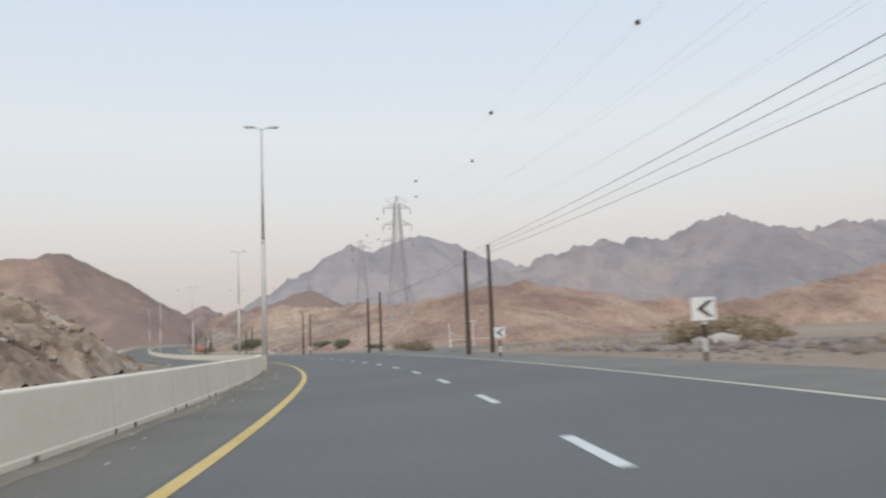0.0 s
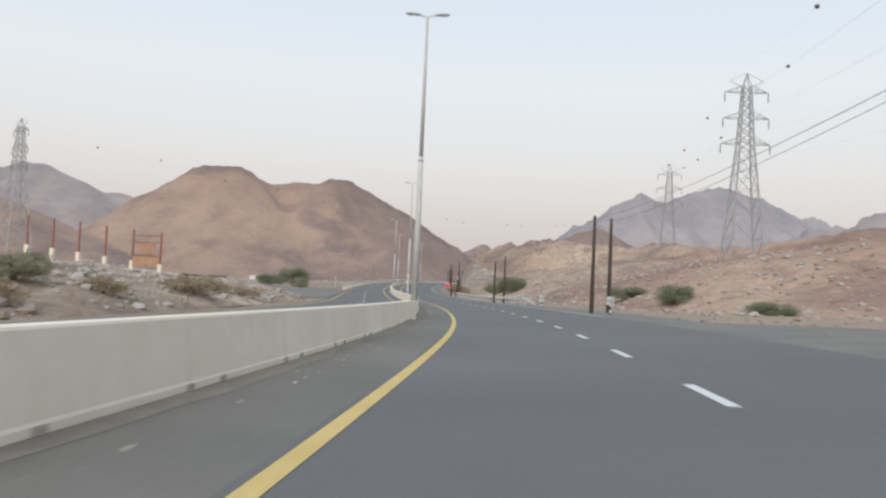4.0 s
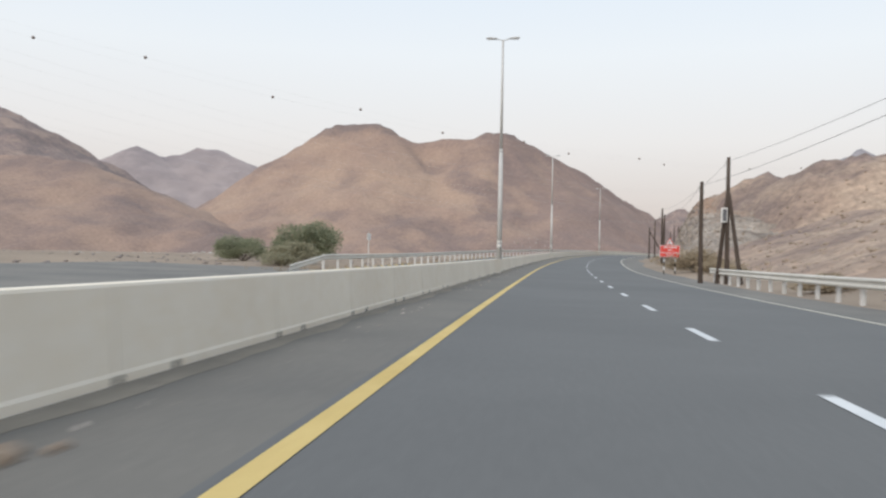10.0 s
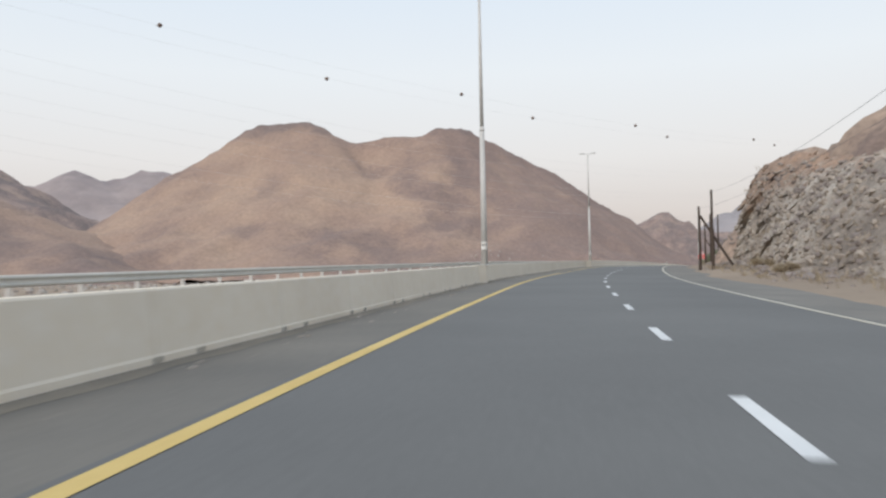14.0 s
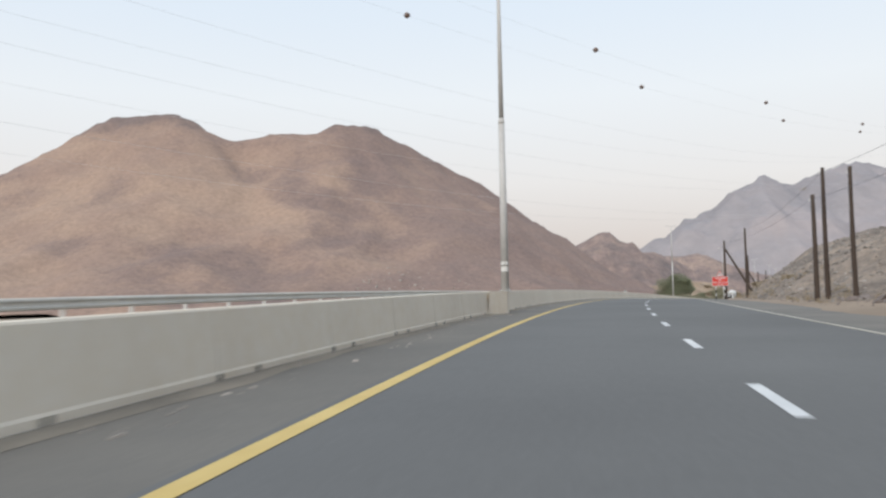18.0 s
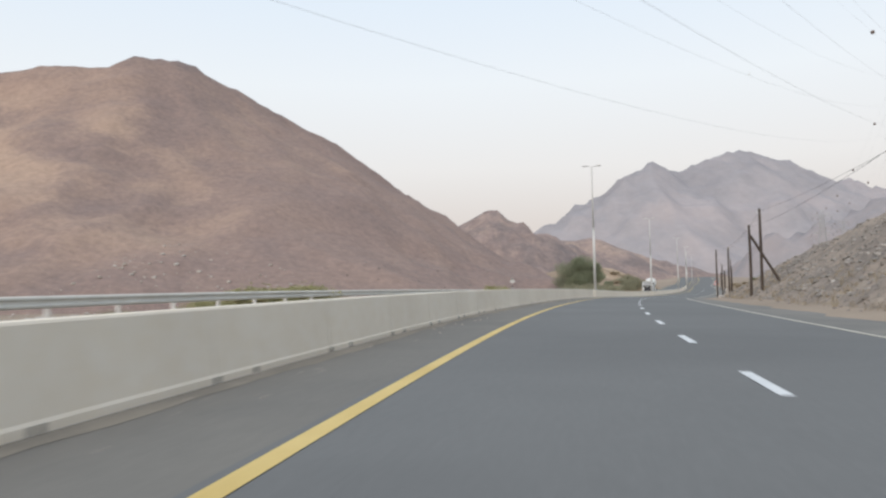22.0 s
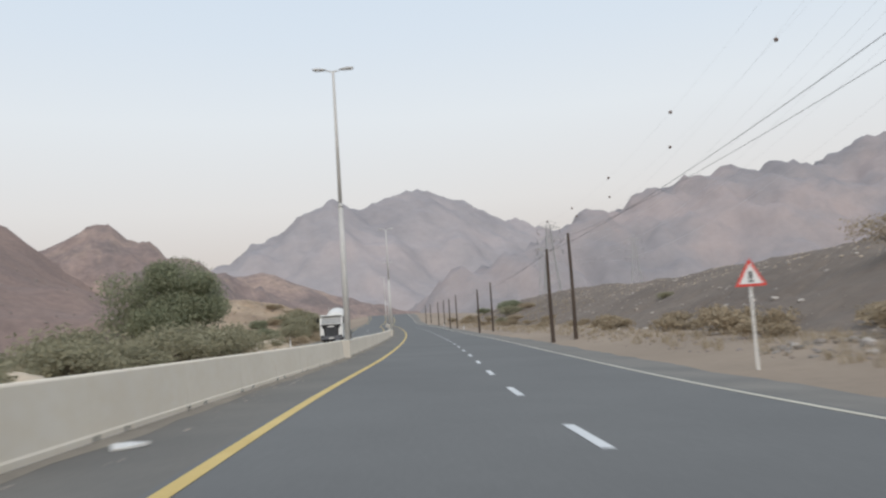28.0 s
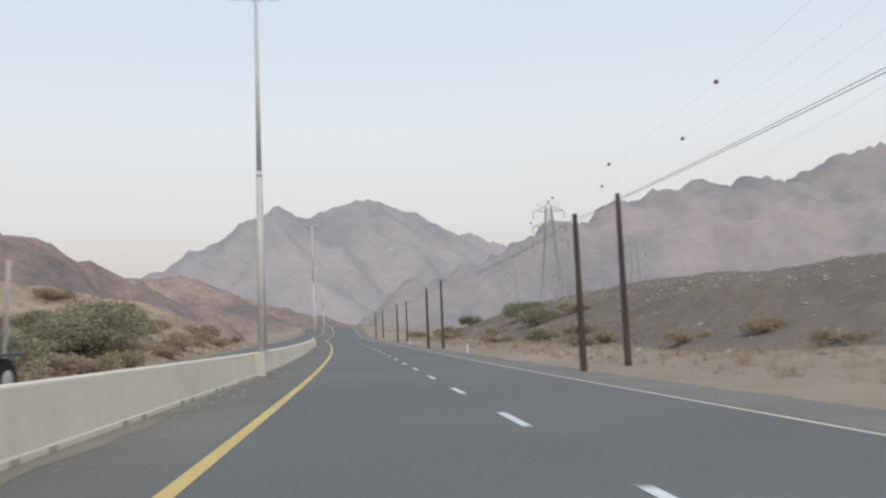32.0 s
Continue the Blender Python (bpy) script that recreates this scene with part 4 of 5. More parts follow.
def pylon(x, y, z, height, turn, group="lattice pylons"):
    """A double-circuit lattice tower with three pairs of cross-arms. Returns the tips, in the world."""
    base = pose(x, y, z, 0, 0, turn)
    top = empty("pylon", base, "grey steel lattice pylon with three pairs of arms", "pylon", group)
    f = height / 41.0
    waist, neck = 27.5 * f, 38.5 * f

    def half(h):
        return 3.6 + (1.25 - 3.6) * h / waist if h < waist else 1.25 + (0.65 - 1.25) * (h - waist) / (neck - waist)

    levels = [0, 6.5 * f, 12 * f, 16.5 * f, 20.5 * f, 24 * f, waist] + [waist + (neck - waist) * k / 7 for k in range(1, 8)]
    corners = [(-1, -1), (1, -1), (1, 1), (-1, 1)]
    at = lambda c, h: (c[0] * half(h), c[1] * half(h), h)
    for c in corners:
        bm = bmesh.new()
        bar(bm, at(c, -1.5), at(c, waist), 0.2)
        bar(bm, at(c, waist), at(c, neck), 0.15)
        part("leg", bm, PYLON_STEEL, top)
    for k in range(4):
        c, d = corners[k], corners[(k + 1) % 4]
        bm = bmesh.new()
        for h0, h1 in zip(levels, levels[1:]):
            bar(bm, at(c, h0), at(d, h1), 0.09)
            bar(bm, at(d, h0), at(c, h1), 0.09)
            bar(bm, at(c, h1), at(d, h1), 0.08)
        part("lattice_face", bm, PYLON_STEEL, top)
    bm = bmesh.new()
    for c in corners:
        bar(bm, at(c, neck), (0, 0, height), 0.11)
    for sx in (-1, 1):
        bar(bm, (sx * half(neck), 0, neck), (sx * 2.9, 0, 39.6 * f), 0.09)
        bar(bm, (0, 0, height), (sx * 2.9, 0, 39.6 * f), 0.07)
    part("peak", bm, PYLON_STEEL, top)
    tips = []
    for h, reach in ((28.5 * f, 4.2), (33.0 * f, 3.9), (37.6 * f, 3.7)):
        for sx in (-1, 1):
            bm = bmesh.new()
            w = half(h)
            tip = (sx * reach, 0, h)
            for sy in (-1, 1):
                bar(bm, (sx * w, sy * w, h), tip, 0.1)
                bar(bm, (sx * w, sy * w, h + 1.15), tip, 0.08)
                for u in (0.33, 0.66):
                    bar(bm, (sx * (w + (reach - w) * u), sy * w * (1 - u), h), (sx * (w + (reach - w) * u), sy * w * (1 - u), h + 1.15 * (1 - u)), 0.06)
            part("cross_arm", bm, PYLON_STEEL, top)
            bm = bmesh.new()
            for j in range(9):
                rod(bm, (sx * reach, 0, h - 0.15 - j * 0.17), (sx * reach, 0, h - 0.27 - j * 0.17), 0.12, 0.05, 7)
            rod(bm, (sx * reach, 0, h), (sx * reach, 0, h - 1.7), 0.03, None, 5)
            part("insulator", bm, WIRE, top, "brown disc insulator string")
            tips.append(base @ Vector((sx * reach, 0, h - 1.7)))
    tips += [base @ Vector((-2.9, 0, 39.6 * f)), base @ Vector((2.9, 0, 39.6 * f))]
    return tips


def marker_ball(p):
    bm = bmesh.new()
    ball(bm, (0, 0, 0), 0.28, sub=2)
    rod(bm, (-0.34, 0, 0), (0.34, 0, 0), 0.035, None, 6)
    ob = part("marker_ball", bm, BALL, None, smooth=True)
    ob.matrix_basis = Matrix.Translation(p)
    return tagged(ob, "dark orange warning ball clamped on the high wire", "marker ball", "wire marker balls")


BALL = surface("dull_marker_paint", (0.13, 0.1, 0.09), (0.2, 0.14, 0.11), None, 3, 6, 0.7, 0.1, 0.004)


def span(a, b, drop, low=None, balls=(), first=None):
    """Conductors and two earth wires from pylon to pylon. low: the earth wires' sag; balls: how far along each warning ball hangs, wire by wire."""
    low = drop * 0.75 if low is None else low
    for k, (p, q) in enumerate(zip(a, b)):
        pts = sag(p, q, drop if k < 6 else low, 40)
        cable("high_voltage_wire" if k < 6 else "earth_wire", pts, 0.006, "thin grey conductor hanging between lattice pylons", "power line", "power line wires", SKYWIRE)
        if k >= 6 and balls:
            for u in balls[k - 6]:
                i, f = int(u * 40), u * 40 - int(u * 40)
                c = Vector(pts[i]).lerp(Vector(pts[i + 1]), f)
                if first is None:
                    first = marker_ball(c)
                else:
                    copy_thing(first, Matrix.Translation(c))
    return first


def ground_z(x, y):
    return ground_at(x, y) - 0.3


t_z = pylon(-4, -215, ground_z(-4, -215), 38, -15)
t_a = pylon(69.4, 70.8, -1.0, 40.5, -8)
t_b = pylon(102.6, 191.4, 3.0, 39.9, -15)
t_l = pylon(-82.0, 152.5, -1.0, 39.0, -42)
t_c = pylon(136.2, 386.3, 0.0, 41.0, -34)
t_d = pylon(242.4, 586.6, -1.0, 32, -30)
t_e = pylon(372.0, 770.0, 0.0, 42, -34)
t_f = pylon(-330.0, 20.0, 0.0, 40, -60)
first = span(t_z, t_a, 10.0, 7.5, ((0.4, 0.615, 0.83), (0.3, 0.5, 0.736, 0.947)))
span(t_a, t_b, 4.0, 3.0, ((0.2, 0.5, 0.8), (0.35, 0.65, 0.9)), first)
span(t_b, t_c, 7.0)
span(t_f, t_l, 9.0)
span(t_l, t_c, 15.0, 10.0, ((0.07, 0.206, 0.343, 0.48, 0.614, 0.766, 0.9), (0.12, 0.258, 0.407, 0.55, 0.695, 0.84)), first)
span(t_c, t_d, 11.0, 7.0, ((0.16, 0.347, 0.54, 0.73, 0.92), (0.24, 0.438, 0.654, 0.841)), first)
span(t_d, t_e, 9.0, 6.7, ((0.1, 0.35, 0.6, 0.85), (0.2, 0.45, 0.7, 0.95)), first)
t_g = pylon(343.0, 657.0, 0.0, 34, -40)

# ---- guard rails ----
def guard_rail(s0, s1, side, face, label, flare=6.0, dip=True, gap=2.0, high=0.6):
    """A steel W-beam on posts along the road. face: +1 if traffic is to its right."""
    rail = empty("guard_rail", spot(s0, side), label, "guard rail", "roadside guard rails")
    inv = rail.matrix_basis.inverted()
    prof = [(0.0, -0.155), (0.045, -0.12), (0.05, -0.075), (0.0, -0.03), (0.0, 0.03), (0.05, 0.075), (0.045, 0.12), (0.0, 0.155)]
    n = int((s1 - s0) / 2) + 1
    verts, faces = [], []
    lift = lambda s: high - (0.52 * max(0, 1 - (s - s0) / flare) if dip else 0)
    for k in range(n):
        s = s0 + (s1 - s0) * k / (n - 1)
        for o, z in prof:
            verts.append(inv @ road_point(s, side + face * (o + 0.05), lift(s) + z))
        for o, z in prof[::-1]:
            verts.append(inv @ road_point(s, side + face * (o + 0.045), lift(s) + z))
    w = len(prof) * 2
    for k in range(n - 1):
        faces += [(k * w + i, k * w + (i + 1) % w, (k + 1) * w + (i + 1) % w, (k + 1) * w + i) for i in range(w)]
    faces += [tuple(range(w)), tuple(range((n - 1) * w, n * w))]
    mesh_ob("beam", verts, faces, RAIL_STEEL, rail)
    bm = bmesh.new()
    box(bm, 0, 0, high - 0.34, 0.13, 0.06, 1.02, 0.006)
    post = part("post", bm, STEEL, rail)
    data, s, k = post.data, s0 + flare, 0
    while s < s1:
        ob = post if k == 0 else new("post", data)
        ob.parent = rail
        ob.matrix_basis = inv @ spot(s, side - face * 0.05, -0.03)
        s, k = s + gap, k + 1
    return rail


guard_rail(220.0, 506.0, -13.0, 1, "long grey steel guard rail beyond the far carriageway", gap=3.0, high=0.82)
guard_rail(152.0, 229.0, 8.3, -1, "grey steel guard rail beside the bend", gap=2.0)

# painted kerb beside the start of the rail
kerb = empty("kerb", Matrix(), "black and yellow painted concrete kerb", "kerb", kind="structure")
for k in range(24):
    s = 221 + k * 1.15
    a, b = road_point(s, -12.6, -0.02), road_point(s + 1.12, -12.6, -0.02)
    bm = bmesh.new()
    box(bm, 0, 0, 0.07, 0.16, (b - a).length, 0.2, 0.015)
    ob = part("kerb_stone", bm, YELLOW if k % 2 else SHOULDER, kerb)
    ob.matrix_basis = Matrix.Translation((a + b) / 2) @ pose(0, 0, 0, 0, 0, math.degrees(heading(s)))


# ---- road signs ----
def flat(bm, pts, y, z0=0.0):
    """A flat shape in the sign's plane, from corners (x, z)."""
    bm.faces.new([bm.verts.new((x, y, z + z0)) for x, z in pts])


def slab(bm, pts, y0, y1):
    a = [bm.verts.new((x, y0, z)) for x, z in pts]
    b = [bm.verts.new((x, y1, z)) for x, z in pts]
    bm.faces.new(a)
    bm.faces.new(b)
    for i in range(len(pts)):
        j = (i + 1) % len(pts)
        bm.faces.new((a[i], a[j], b[j], b[i]))


def striped_post(parent, h, n=5, x=0.0):
    for k in range(n):
        bm = bmesh.new()
        z0, z1 = h * k / n, h * (k + 1) / n
        rod(bm, (x, 0.03, z0 - (0.2 if k == 0 else 0)), (x, 0.03, z1), 0.045, None, 8)
        part("post_band", bm, BLACK if k % 2 == 0 else WHITE, parent)


def chevron_sign(m, w=0.75, h=0.85, up=1.15):
    sign = empty("chevron_sign", m, "white board with a black arrow on a banded post", "road sign", "bend chevrons")
    striped_post(sign, up + h)
    bm = bmesh.new()
    box(bm, 0, -0.025, up + h / 2, w, 0.025, h, 0.006)
    board = part("board", bm, WHITE, sign)
    bm = bmesh.new()
    c = up + h / 2
    slab(bm, [(0.2 * w, c + 0.36 * h), (-0.28 * w, c), (-0.02 * w, c), (0.42 * w * 0.9, c + 0.36 * h)], -0.046, -0.04)
    slab(bm, [(0.2 * w, c - 0.36 * h), (0.42 * w * 0.9, c - 0.36 * h), (-0.02 * w, c), (-0.28 * w, c)], -0.046, -0.04)
    part("arrow", bm, BLACK, board, "black arrow")
    return sign


def triangle_face(parent, cz, side, red=RED):
    r = side / math.sqrt(3)
    pts = lambda k: [(math.sin(a) * r * k, cz + math.cos(a) * r * k) for a in (0, 2 * math.pi / 3, 4 * math.pi / 3)]
    bm = bmesh.new()
    slab(bm, pts(1.0), -0.03, -0.01)
    rim = part("red_border", bm, red, parent, "red triangular border")
    bm = bmesh.new()
    slab(bm, pts(0.74), -0.036, -0.031)
    part("panel", bm, WHITE, rim, "white triangular panel")
    bm = bmesh.new()
    box(bm, 0, -0.039, cz + 0.06 * side, 0.1 * side, 0.004, 0.24 * side)
    box(bm, 0, -0.039, cz - 0.13 * side, 0.16 * side, 0.004, 0.06 * side)
    part("symbol", bm, BLACK, rim, "black symbol")
    bm = bmesh.new()
    slab(bm, pts(0.99), -0.009, -0.004)
    part("back", bm, STEEL, parent, "bare metal back")


def warning_sign(m, up=1.5, side=0.9, banded=False):
    sign = empty("warning_sign", m, "red-bordered triangular warning sign on a slim pale post", "road sign", "warning signs")
    if banded:
        striped_post(sign, up + 0.6, 7)
    else:
        bm = bmesh.new()
        rod(bm, (0, 0.04, -0.25), (0, 0.04, up + 0.5), 0.035, None, 8)
        part("post", bm, PALE, sign)
    triangle_face(sign, up + side * 0.29, side)
    return sign


def lettering(text, parent, x, y, z, size, material, label=""):
    """Raised lettering in the sign's plane."""
    cu = bpy.data.curves.new("lettering", "FONT")
    cu.body, cu.size, cu.align_x, cu.align_y = text, size, "CENTER", "CENTER"
    cu.extrude, cu.resolution_u = 0.002, 2
    cu.materials.append(material)
    ob = new("lettering", cu)
    ob.parent = parent
    ob.matrix_basis = pose(x, y, z, 90, 0, 0)
    if label:
        ob["label"] = label
    return ob


def notice_sign(m):
    sign = empty("notice_sign", m, "red notice board below a small warning triangle on two banded posts", "road sign", "red notice signs")
    for x in (-0.42, 0.42):
        striped_post(sign, 2.2, 7, x)
    bm = bmesh.new()
    box(bm, 0, -0.035, 1.8, 1.5, 0.03, 0.92, 0.008)
    board = part("board", bm, RED, sign)
    # the upper two lines are too worn to read
    bm = bmesh.new()
    for x, w, z in ((-0.3, 0.34, 2.1), (0.24, 0.58, 2.1), (0.0, 0.26, 1.9)):
        box(bm, x, -0.053, z, w, 0.004, 0.07, 0.001)
    part("print_bars", bm, WHITE, board, "white bars of unreadable writing")
    lettering("REDUCE SPEED", board, 0, -0.053, 1.67, 0.2, WHITE, "white lettering")
    lettering("NOW", board, 0, -0.053, 1.49, 0.2, WHITE, "white lettering")
    bm = bmesh.new()
    for z in (1.36, 2.24):
        box(bm, 0, -0.053, z, 1.48, 0.006, 0.03)
    for x in (-0.735, 0.735):
        box(bm, x, -0.053, 1.8, 0.03, 0.006, 0.85)
    part("border", bm, WHITE, board, "white border line")
    triangle_face(sign, 2.48, 0.6)
    return sign


def panel_sign(m):
    """Two narrow boards set in a V on one banded post."""
    sign = empty("delineator_sign", m, "two small white boards on one black and white banded post", "road sign", "bend delineators")
    striped_post(sign, 1.1, 6)
    for sx in (-1, 1):
        bm = bmesh.new()
        box(bm, 0, 0, 0.86, 0.2, 0.02, 0.44, 0.005)
        board = part("board", bm, WHITE, sign)
        board.matrix_basis = pose(sx * 0.13, -0.02, 0, 0, 0, sx * 28)
        bm = bmesh.new()
        slab(bm, [(0.04, 1.0), (-0.07, 0.86), (-0.01, 0.86), (0.09, 1.0)], -0.016, -0.011)
        slab(bm, [(0.04, 0.72), (0.09, 0.72), (-0.01, 0.86), (-0.07, 0.86)], -0.016, -0.011)
        part("arrow", bm, WIRE, board, "faded dark arrow")
    return sign


chev = chevron_sign(ground_spot(19.6, 8.7, -8), 0.62, 0.6, 1.15)
copy_thing(chev, ground_spot(35.8, 7.0, -6) @ Matrix.Scale(0.8, 4))
delin = panel_sign(ground_spot(116.4, 6.9, 10))
copy_thing(delin, ground_spot(140.6, 6.8, 10))
copy_thing(delin, ground_spot(158.0, 7.6, 10))
copy_thing(delin, ground_spot(178.0, 7.7, 10))
notice = notice_sign(ground_spot(247.1, 8.2, -6))
copy_thing(notice, ground_spot(413.3, 7.8, -4))
warning_sign(ground_spot(534.0, 8.45), 2.08, 0.8)
warning_sign(ground_spot(499.0, -14.9, 180), 2.25, 0.75, True)
w = empty("post_sign", ground_spot(247.5, -15.8, 80), "thin pale post with a small board seen edge on", "road sign")
bm = bmesh.new()
rod(bm, (0, 0.03, -0.2), (0, 0.03, 2.9), 0.045, None, 8)
part("post", bm, STEEL, w)
bm = bmesh.new()
box(bm, 0, 0, 2.55, 0.7, 0.03, 0.5, 0.01)
part("board", bm, PALE, w)
bm = bmesh.new()
box(bm, 0, 0.06, 2.4, 0.62, 0.04, 0.05, 0.006)
part("bracket", bm, STEEL, w)
w = empty("board_sign", ground_spot(200.1, -26.0, 4), "small plain pale board on two thin posts", "road sign")
for x in (-0.3, 0.3):
    bm = bmesh.new()
    rod(bm, (x, 0.03, -0.2), (x, 0.03, 1.9), 0.03, None, 6)
    part("post", bm, STEEL, w)
bm = bmesh.new()
box(bm, 0, 0, 1.65, 0.85, 0.03, 0.62, 0.01)
part("board", bm, PALE, w, "sun-faded board")
for s, l in ((650.0, 8.0), (690.0, 7.6), (598.0, -13.4), (262.0, -13.6)):
    p = empty("marker_post", ground_spot(s, l), "slim white marker post with a dark band", "marker post", "roadside marker posts")
    bm = bmesh.new()
    box(bm, 0, 0, 0.42, 0.1, 0.05, 1.0, 0.012)
    part("post", bm, WHITE, p)
    bm = bmesh.new()
    box(bm, 0, 0, 0.78, 0.106, 0.056, 0.14, 0.004)
    part("band", bm, BLACK, p)

# open steel frame beside the junction, and the red posts across the road
fr = empty("pipe_stand", pose(32.5, -35.5, ground_at(38, -31), 0, 0, math.degrees(math.atan2(9.7, 11.7))), "pale steel pipe frame standing beside the side road", "frame")
for x in (0.0, 7.6, 15.2):
    bm = bmesh.new()
    rod(bm, (x, 0, -0.2), (x, 0, 1.1 if x != 7.6 else 3.4), 0.06, None, 8)
    part("upright", bm, PALE, fr)
bm = bmesh.new()
rod(bm, (0, 0, 1.05), (15.2, 0, 1.05), 0.05, None, 8)
part("rail", bm, PALE, fr)
bm = bmesh.new()
rod(bm, (0.3, 0.3, -0.2), (0.3, 0.3, 3.2), 0.05, None, 8)
part("tall_post", bm, PALE, fr)
bm = bmesh.new()
box(bm, 7.6, 0, 3.5, 2.6, 0.1, 0.22, 0.02)
part("board", bm, PALE, fr, "white name board without readable writing")

for k in range(6):
    x, y = -15.0 - 3.0 * k, 20.3 + 1.2 * k
    base = 1.15 + 0.3 * k
    p = empty("steel_post", pose(x, y, base, 0, 0, -12), "rusty red steel post in an open row", "post", "row of red posts")
    bm = bmesh.new()
    box(bm, 0, 0, 1.3, 0.16, 0.16, 4.0, 0.012)
    part("shaft", bm, RUST, p)
    bm = bmesh.new()
    box(bm, 0, 0, -0.4, 0.4, 0.4, 1.2, 0.02)
    part("footing", bm, CONCRETE, p)
    if k == 0:
        bm = bmesh.new()
        for z in (1.0, 2.3, 3.0):
            box(bm, -1.5, 0, z, 2.9, 0.07, 0.09, 0.006)
        part("cross_rails", bm, RUST, p)
        bm = bmesh.new()
        box(bm, -1.5, 0.02, 0.45, 2.8, 0.04, 1.0, 0.006)
        part("lower_panel", bm, FADED, p, "faded orange sheet panel")
        bm = bmesh.new()
        box(bm, -1.5, 0.02, 1.7, 1.8, 0.04, 1.0, 0.006)
        part("notice_panel", bm, FADED, p, "faded pale panel")

# ---- concrete mixer truck in the far carriageway ----
TRUCK_WHITE = surface("white_truck_paint", (0.66, 0.66, 0.64), (0.74, 0.74, 0.72), (0.5, 0.47, 0.43), 0.9, 5, 0.45, 0.05, 0.003, fleck=0.68, world=False)
DRUM_PAINT = surface("cement_stained_white", (0.6, 0.585, 0.55), (0.72, 0.71, 0.68), (0.42, 0.39, 0.35), 0.8, 4, 0.6, 0.1, 0.005, fleck=0.66, world=False)
# windscreen: reflected sky is painted in as a pale grey base colour
SCREEN = surface("dusty_windscreen", (0.26, 0.265, 0.265), (0.36, 0.36, 0.355), (0.2, 0.205, 0.21), 0.8, 3, 0.2, 0.0, 0.001, fleck=0.6, world=False)
truck = empty("mixer_truck", spot(603.0, -9.7, 0.0, 177), "white concrete mixer truck with a dark grille and drum", "truck")


def tp(name, bm, m, parent=None, label="", smooth=False):
    return part(name, bm, m, parent or truck, label, smooth)


# x across, y forward: the cab's face is at y = 0, the rest behind it
bm = bmesh.new()
v = [(-1.22, 0.0, 0.55), (-1.22, -2.1, 0.55), (-1.22, -2.1, 2.86), (-1.22, -0.55, 2.9), (-1.22, -0.12, 2.0), (-1.22, 0.0, 1.9)]
a = [bm.verts.new(p) for p in v]
b = [bm.verts.new((-p[0], p[1], p[2])) for p in v]
bm.faces.new(a)
bm.faces.new(b)
for i in range(len(v)):
    j = (i + 1) % len(v)
    bm.faces.new((a[i], a[j], b[j], b[i]))
bmesh.ops.bevel(bm, geom=list(bm.edges), offset=0.06, segments=2, affect="EDGES")
cab = tp("cab", bm, TRUCK_WHITE)
bm = bmesh.new()
pts = [(-1.08, -0.1, 2.05), (1.08, -0.1, 2.05), (1.02, -0.445, 2.78), (-1.02, -0.445, 2.78)]
bm.faces.new([bm.verts.new((x, y + 0.02, z)) for x, y, z in pts])
tp("windscreen", bm, SCREEN, cab, "windscreen with the sky's reflection coloured grey")
bm = bmesh.new()
slab(bm, [(-0.72, 0.5), (0.72, 0.5), (0.8, 1.45), (1.12, 1.98), (-1.12, 1.98), (-0.8, 1.45)], -0.01, 0.06)
grille = tp("grille", bm, BLACK, cab, "dark slatted grille")
for z in (0.95, 1.15, 1.35, 1.55):
    bm = bmesh.new()
    box(bm, 0, 0.075, z, 1.3, 0.03, 0.07, 0.01)
    tp("slat", bm, WIRE, grille)
bm = bmesh.new()
box(bm, 0, 0.08, 1.76, 0.7, 0.03, 0.12, 0.01)
tp("badge_bar", bm, PALE, grille, "plain pale bar")
bm = bmesh.new()
box(bm, 0, 0.02, 0.55, 2.4, 0.22, 0.42, 0.06)
bumper = tp("bumper", bm, WIRE)
bm = bmesh.new()
box(bm, 0, 0.135, 0.5, 0.52, 0.012, 0.12)
tp("plate_bar", bm, PALE, bumper, "blank pale plate")
for sx in (-1, 1):
    bm = bmesh.new()
    box(bm, sx * 0.95, 0.1, 0.72, 0.36, 0.08, 0.2, 0.03)
    tp("headlight", bm, GLASS, bumper)
    bm = bmesh.new()
    box(bm, sx * 1.42, -0.15, 2.45, 0.16, 0.2, 0.62, 0.04)
    tp("mirror", bm, BLACK, cab)
    bm = bmesh.new()
    box(bm, sx * 1.235, -1.0, 2.4, 0.02, 1.0, 0.7, 0.008)
    tp("side_window", bm, GLASS, cab)
bm = bmesh.new()
box(bm, 0, -0.42, 2.94, 2.3, 0.5, 0.14, 0.04)
tp("sun_visor", bm, TRUCK_WHITE, cab)
for sx in (-0.45, 0.45):
    bm = bmesh.new()
    box(bm, sx, -4.9, 0.95, 0.14, 8.6, 0.3, 0.02)
    tp("chassis_rail", bm, WIRE)
for y in (-1.2, -3.3, -6.3, -7.7):
    for sx in (-1, 1):
        bm = bmesh.new()
        rod(bm, (sx * 0.78, y, 0.52), (sx * 1.2, y, 0.52), 0.52, None, 20)
        bmesh.ops.bevel(bm, geom=list(bm.edges), offset=0.03, segments=1, affect="EDGES")
        tyre = tp("tyre", bm, BLACK)
        bm = bmesh.new()
        rod(bm, (sx * 1.18, y, 0.52), (sx * 1.225, y, 0.52), 0.3, 0.2, 14)
        tp("rim", bm, STEEL, tyre)
bm = bmesh.new()
prof = [(-2.4, 0.5), (-2.6, 0.9), (-3.6, 1.2), (-5.2, 1.3), (-6.6, 1.1), (-8.0, 0.66), (-8.5, 0.5)]
rings = []
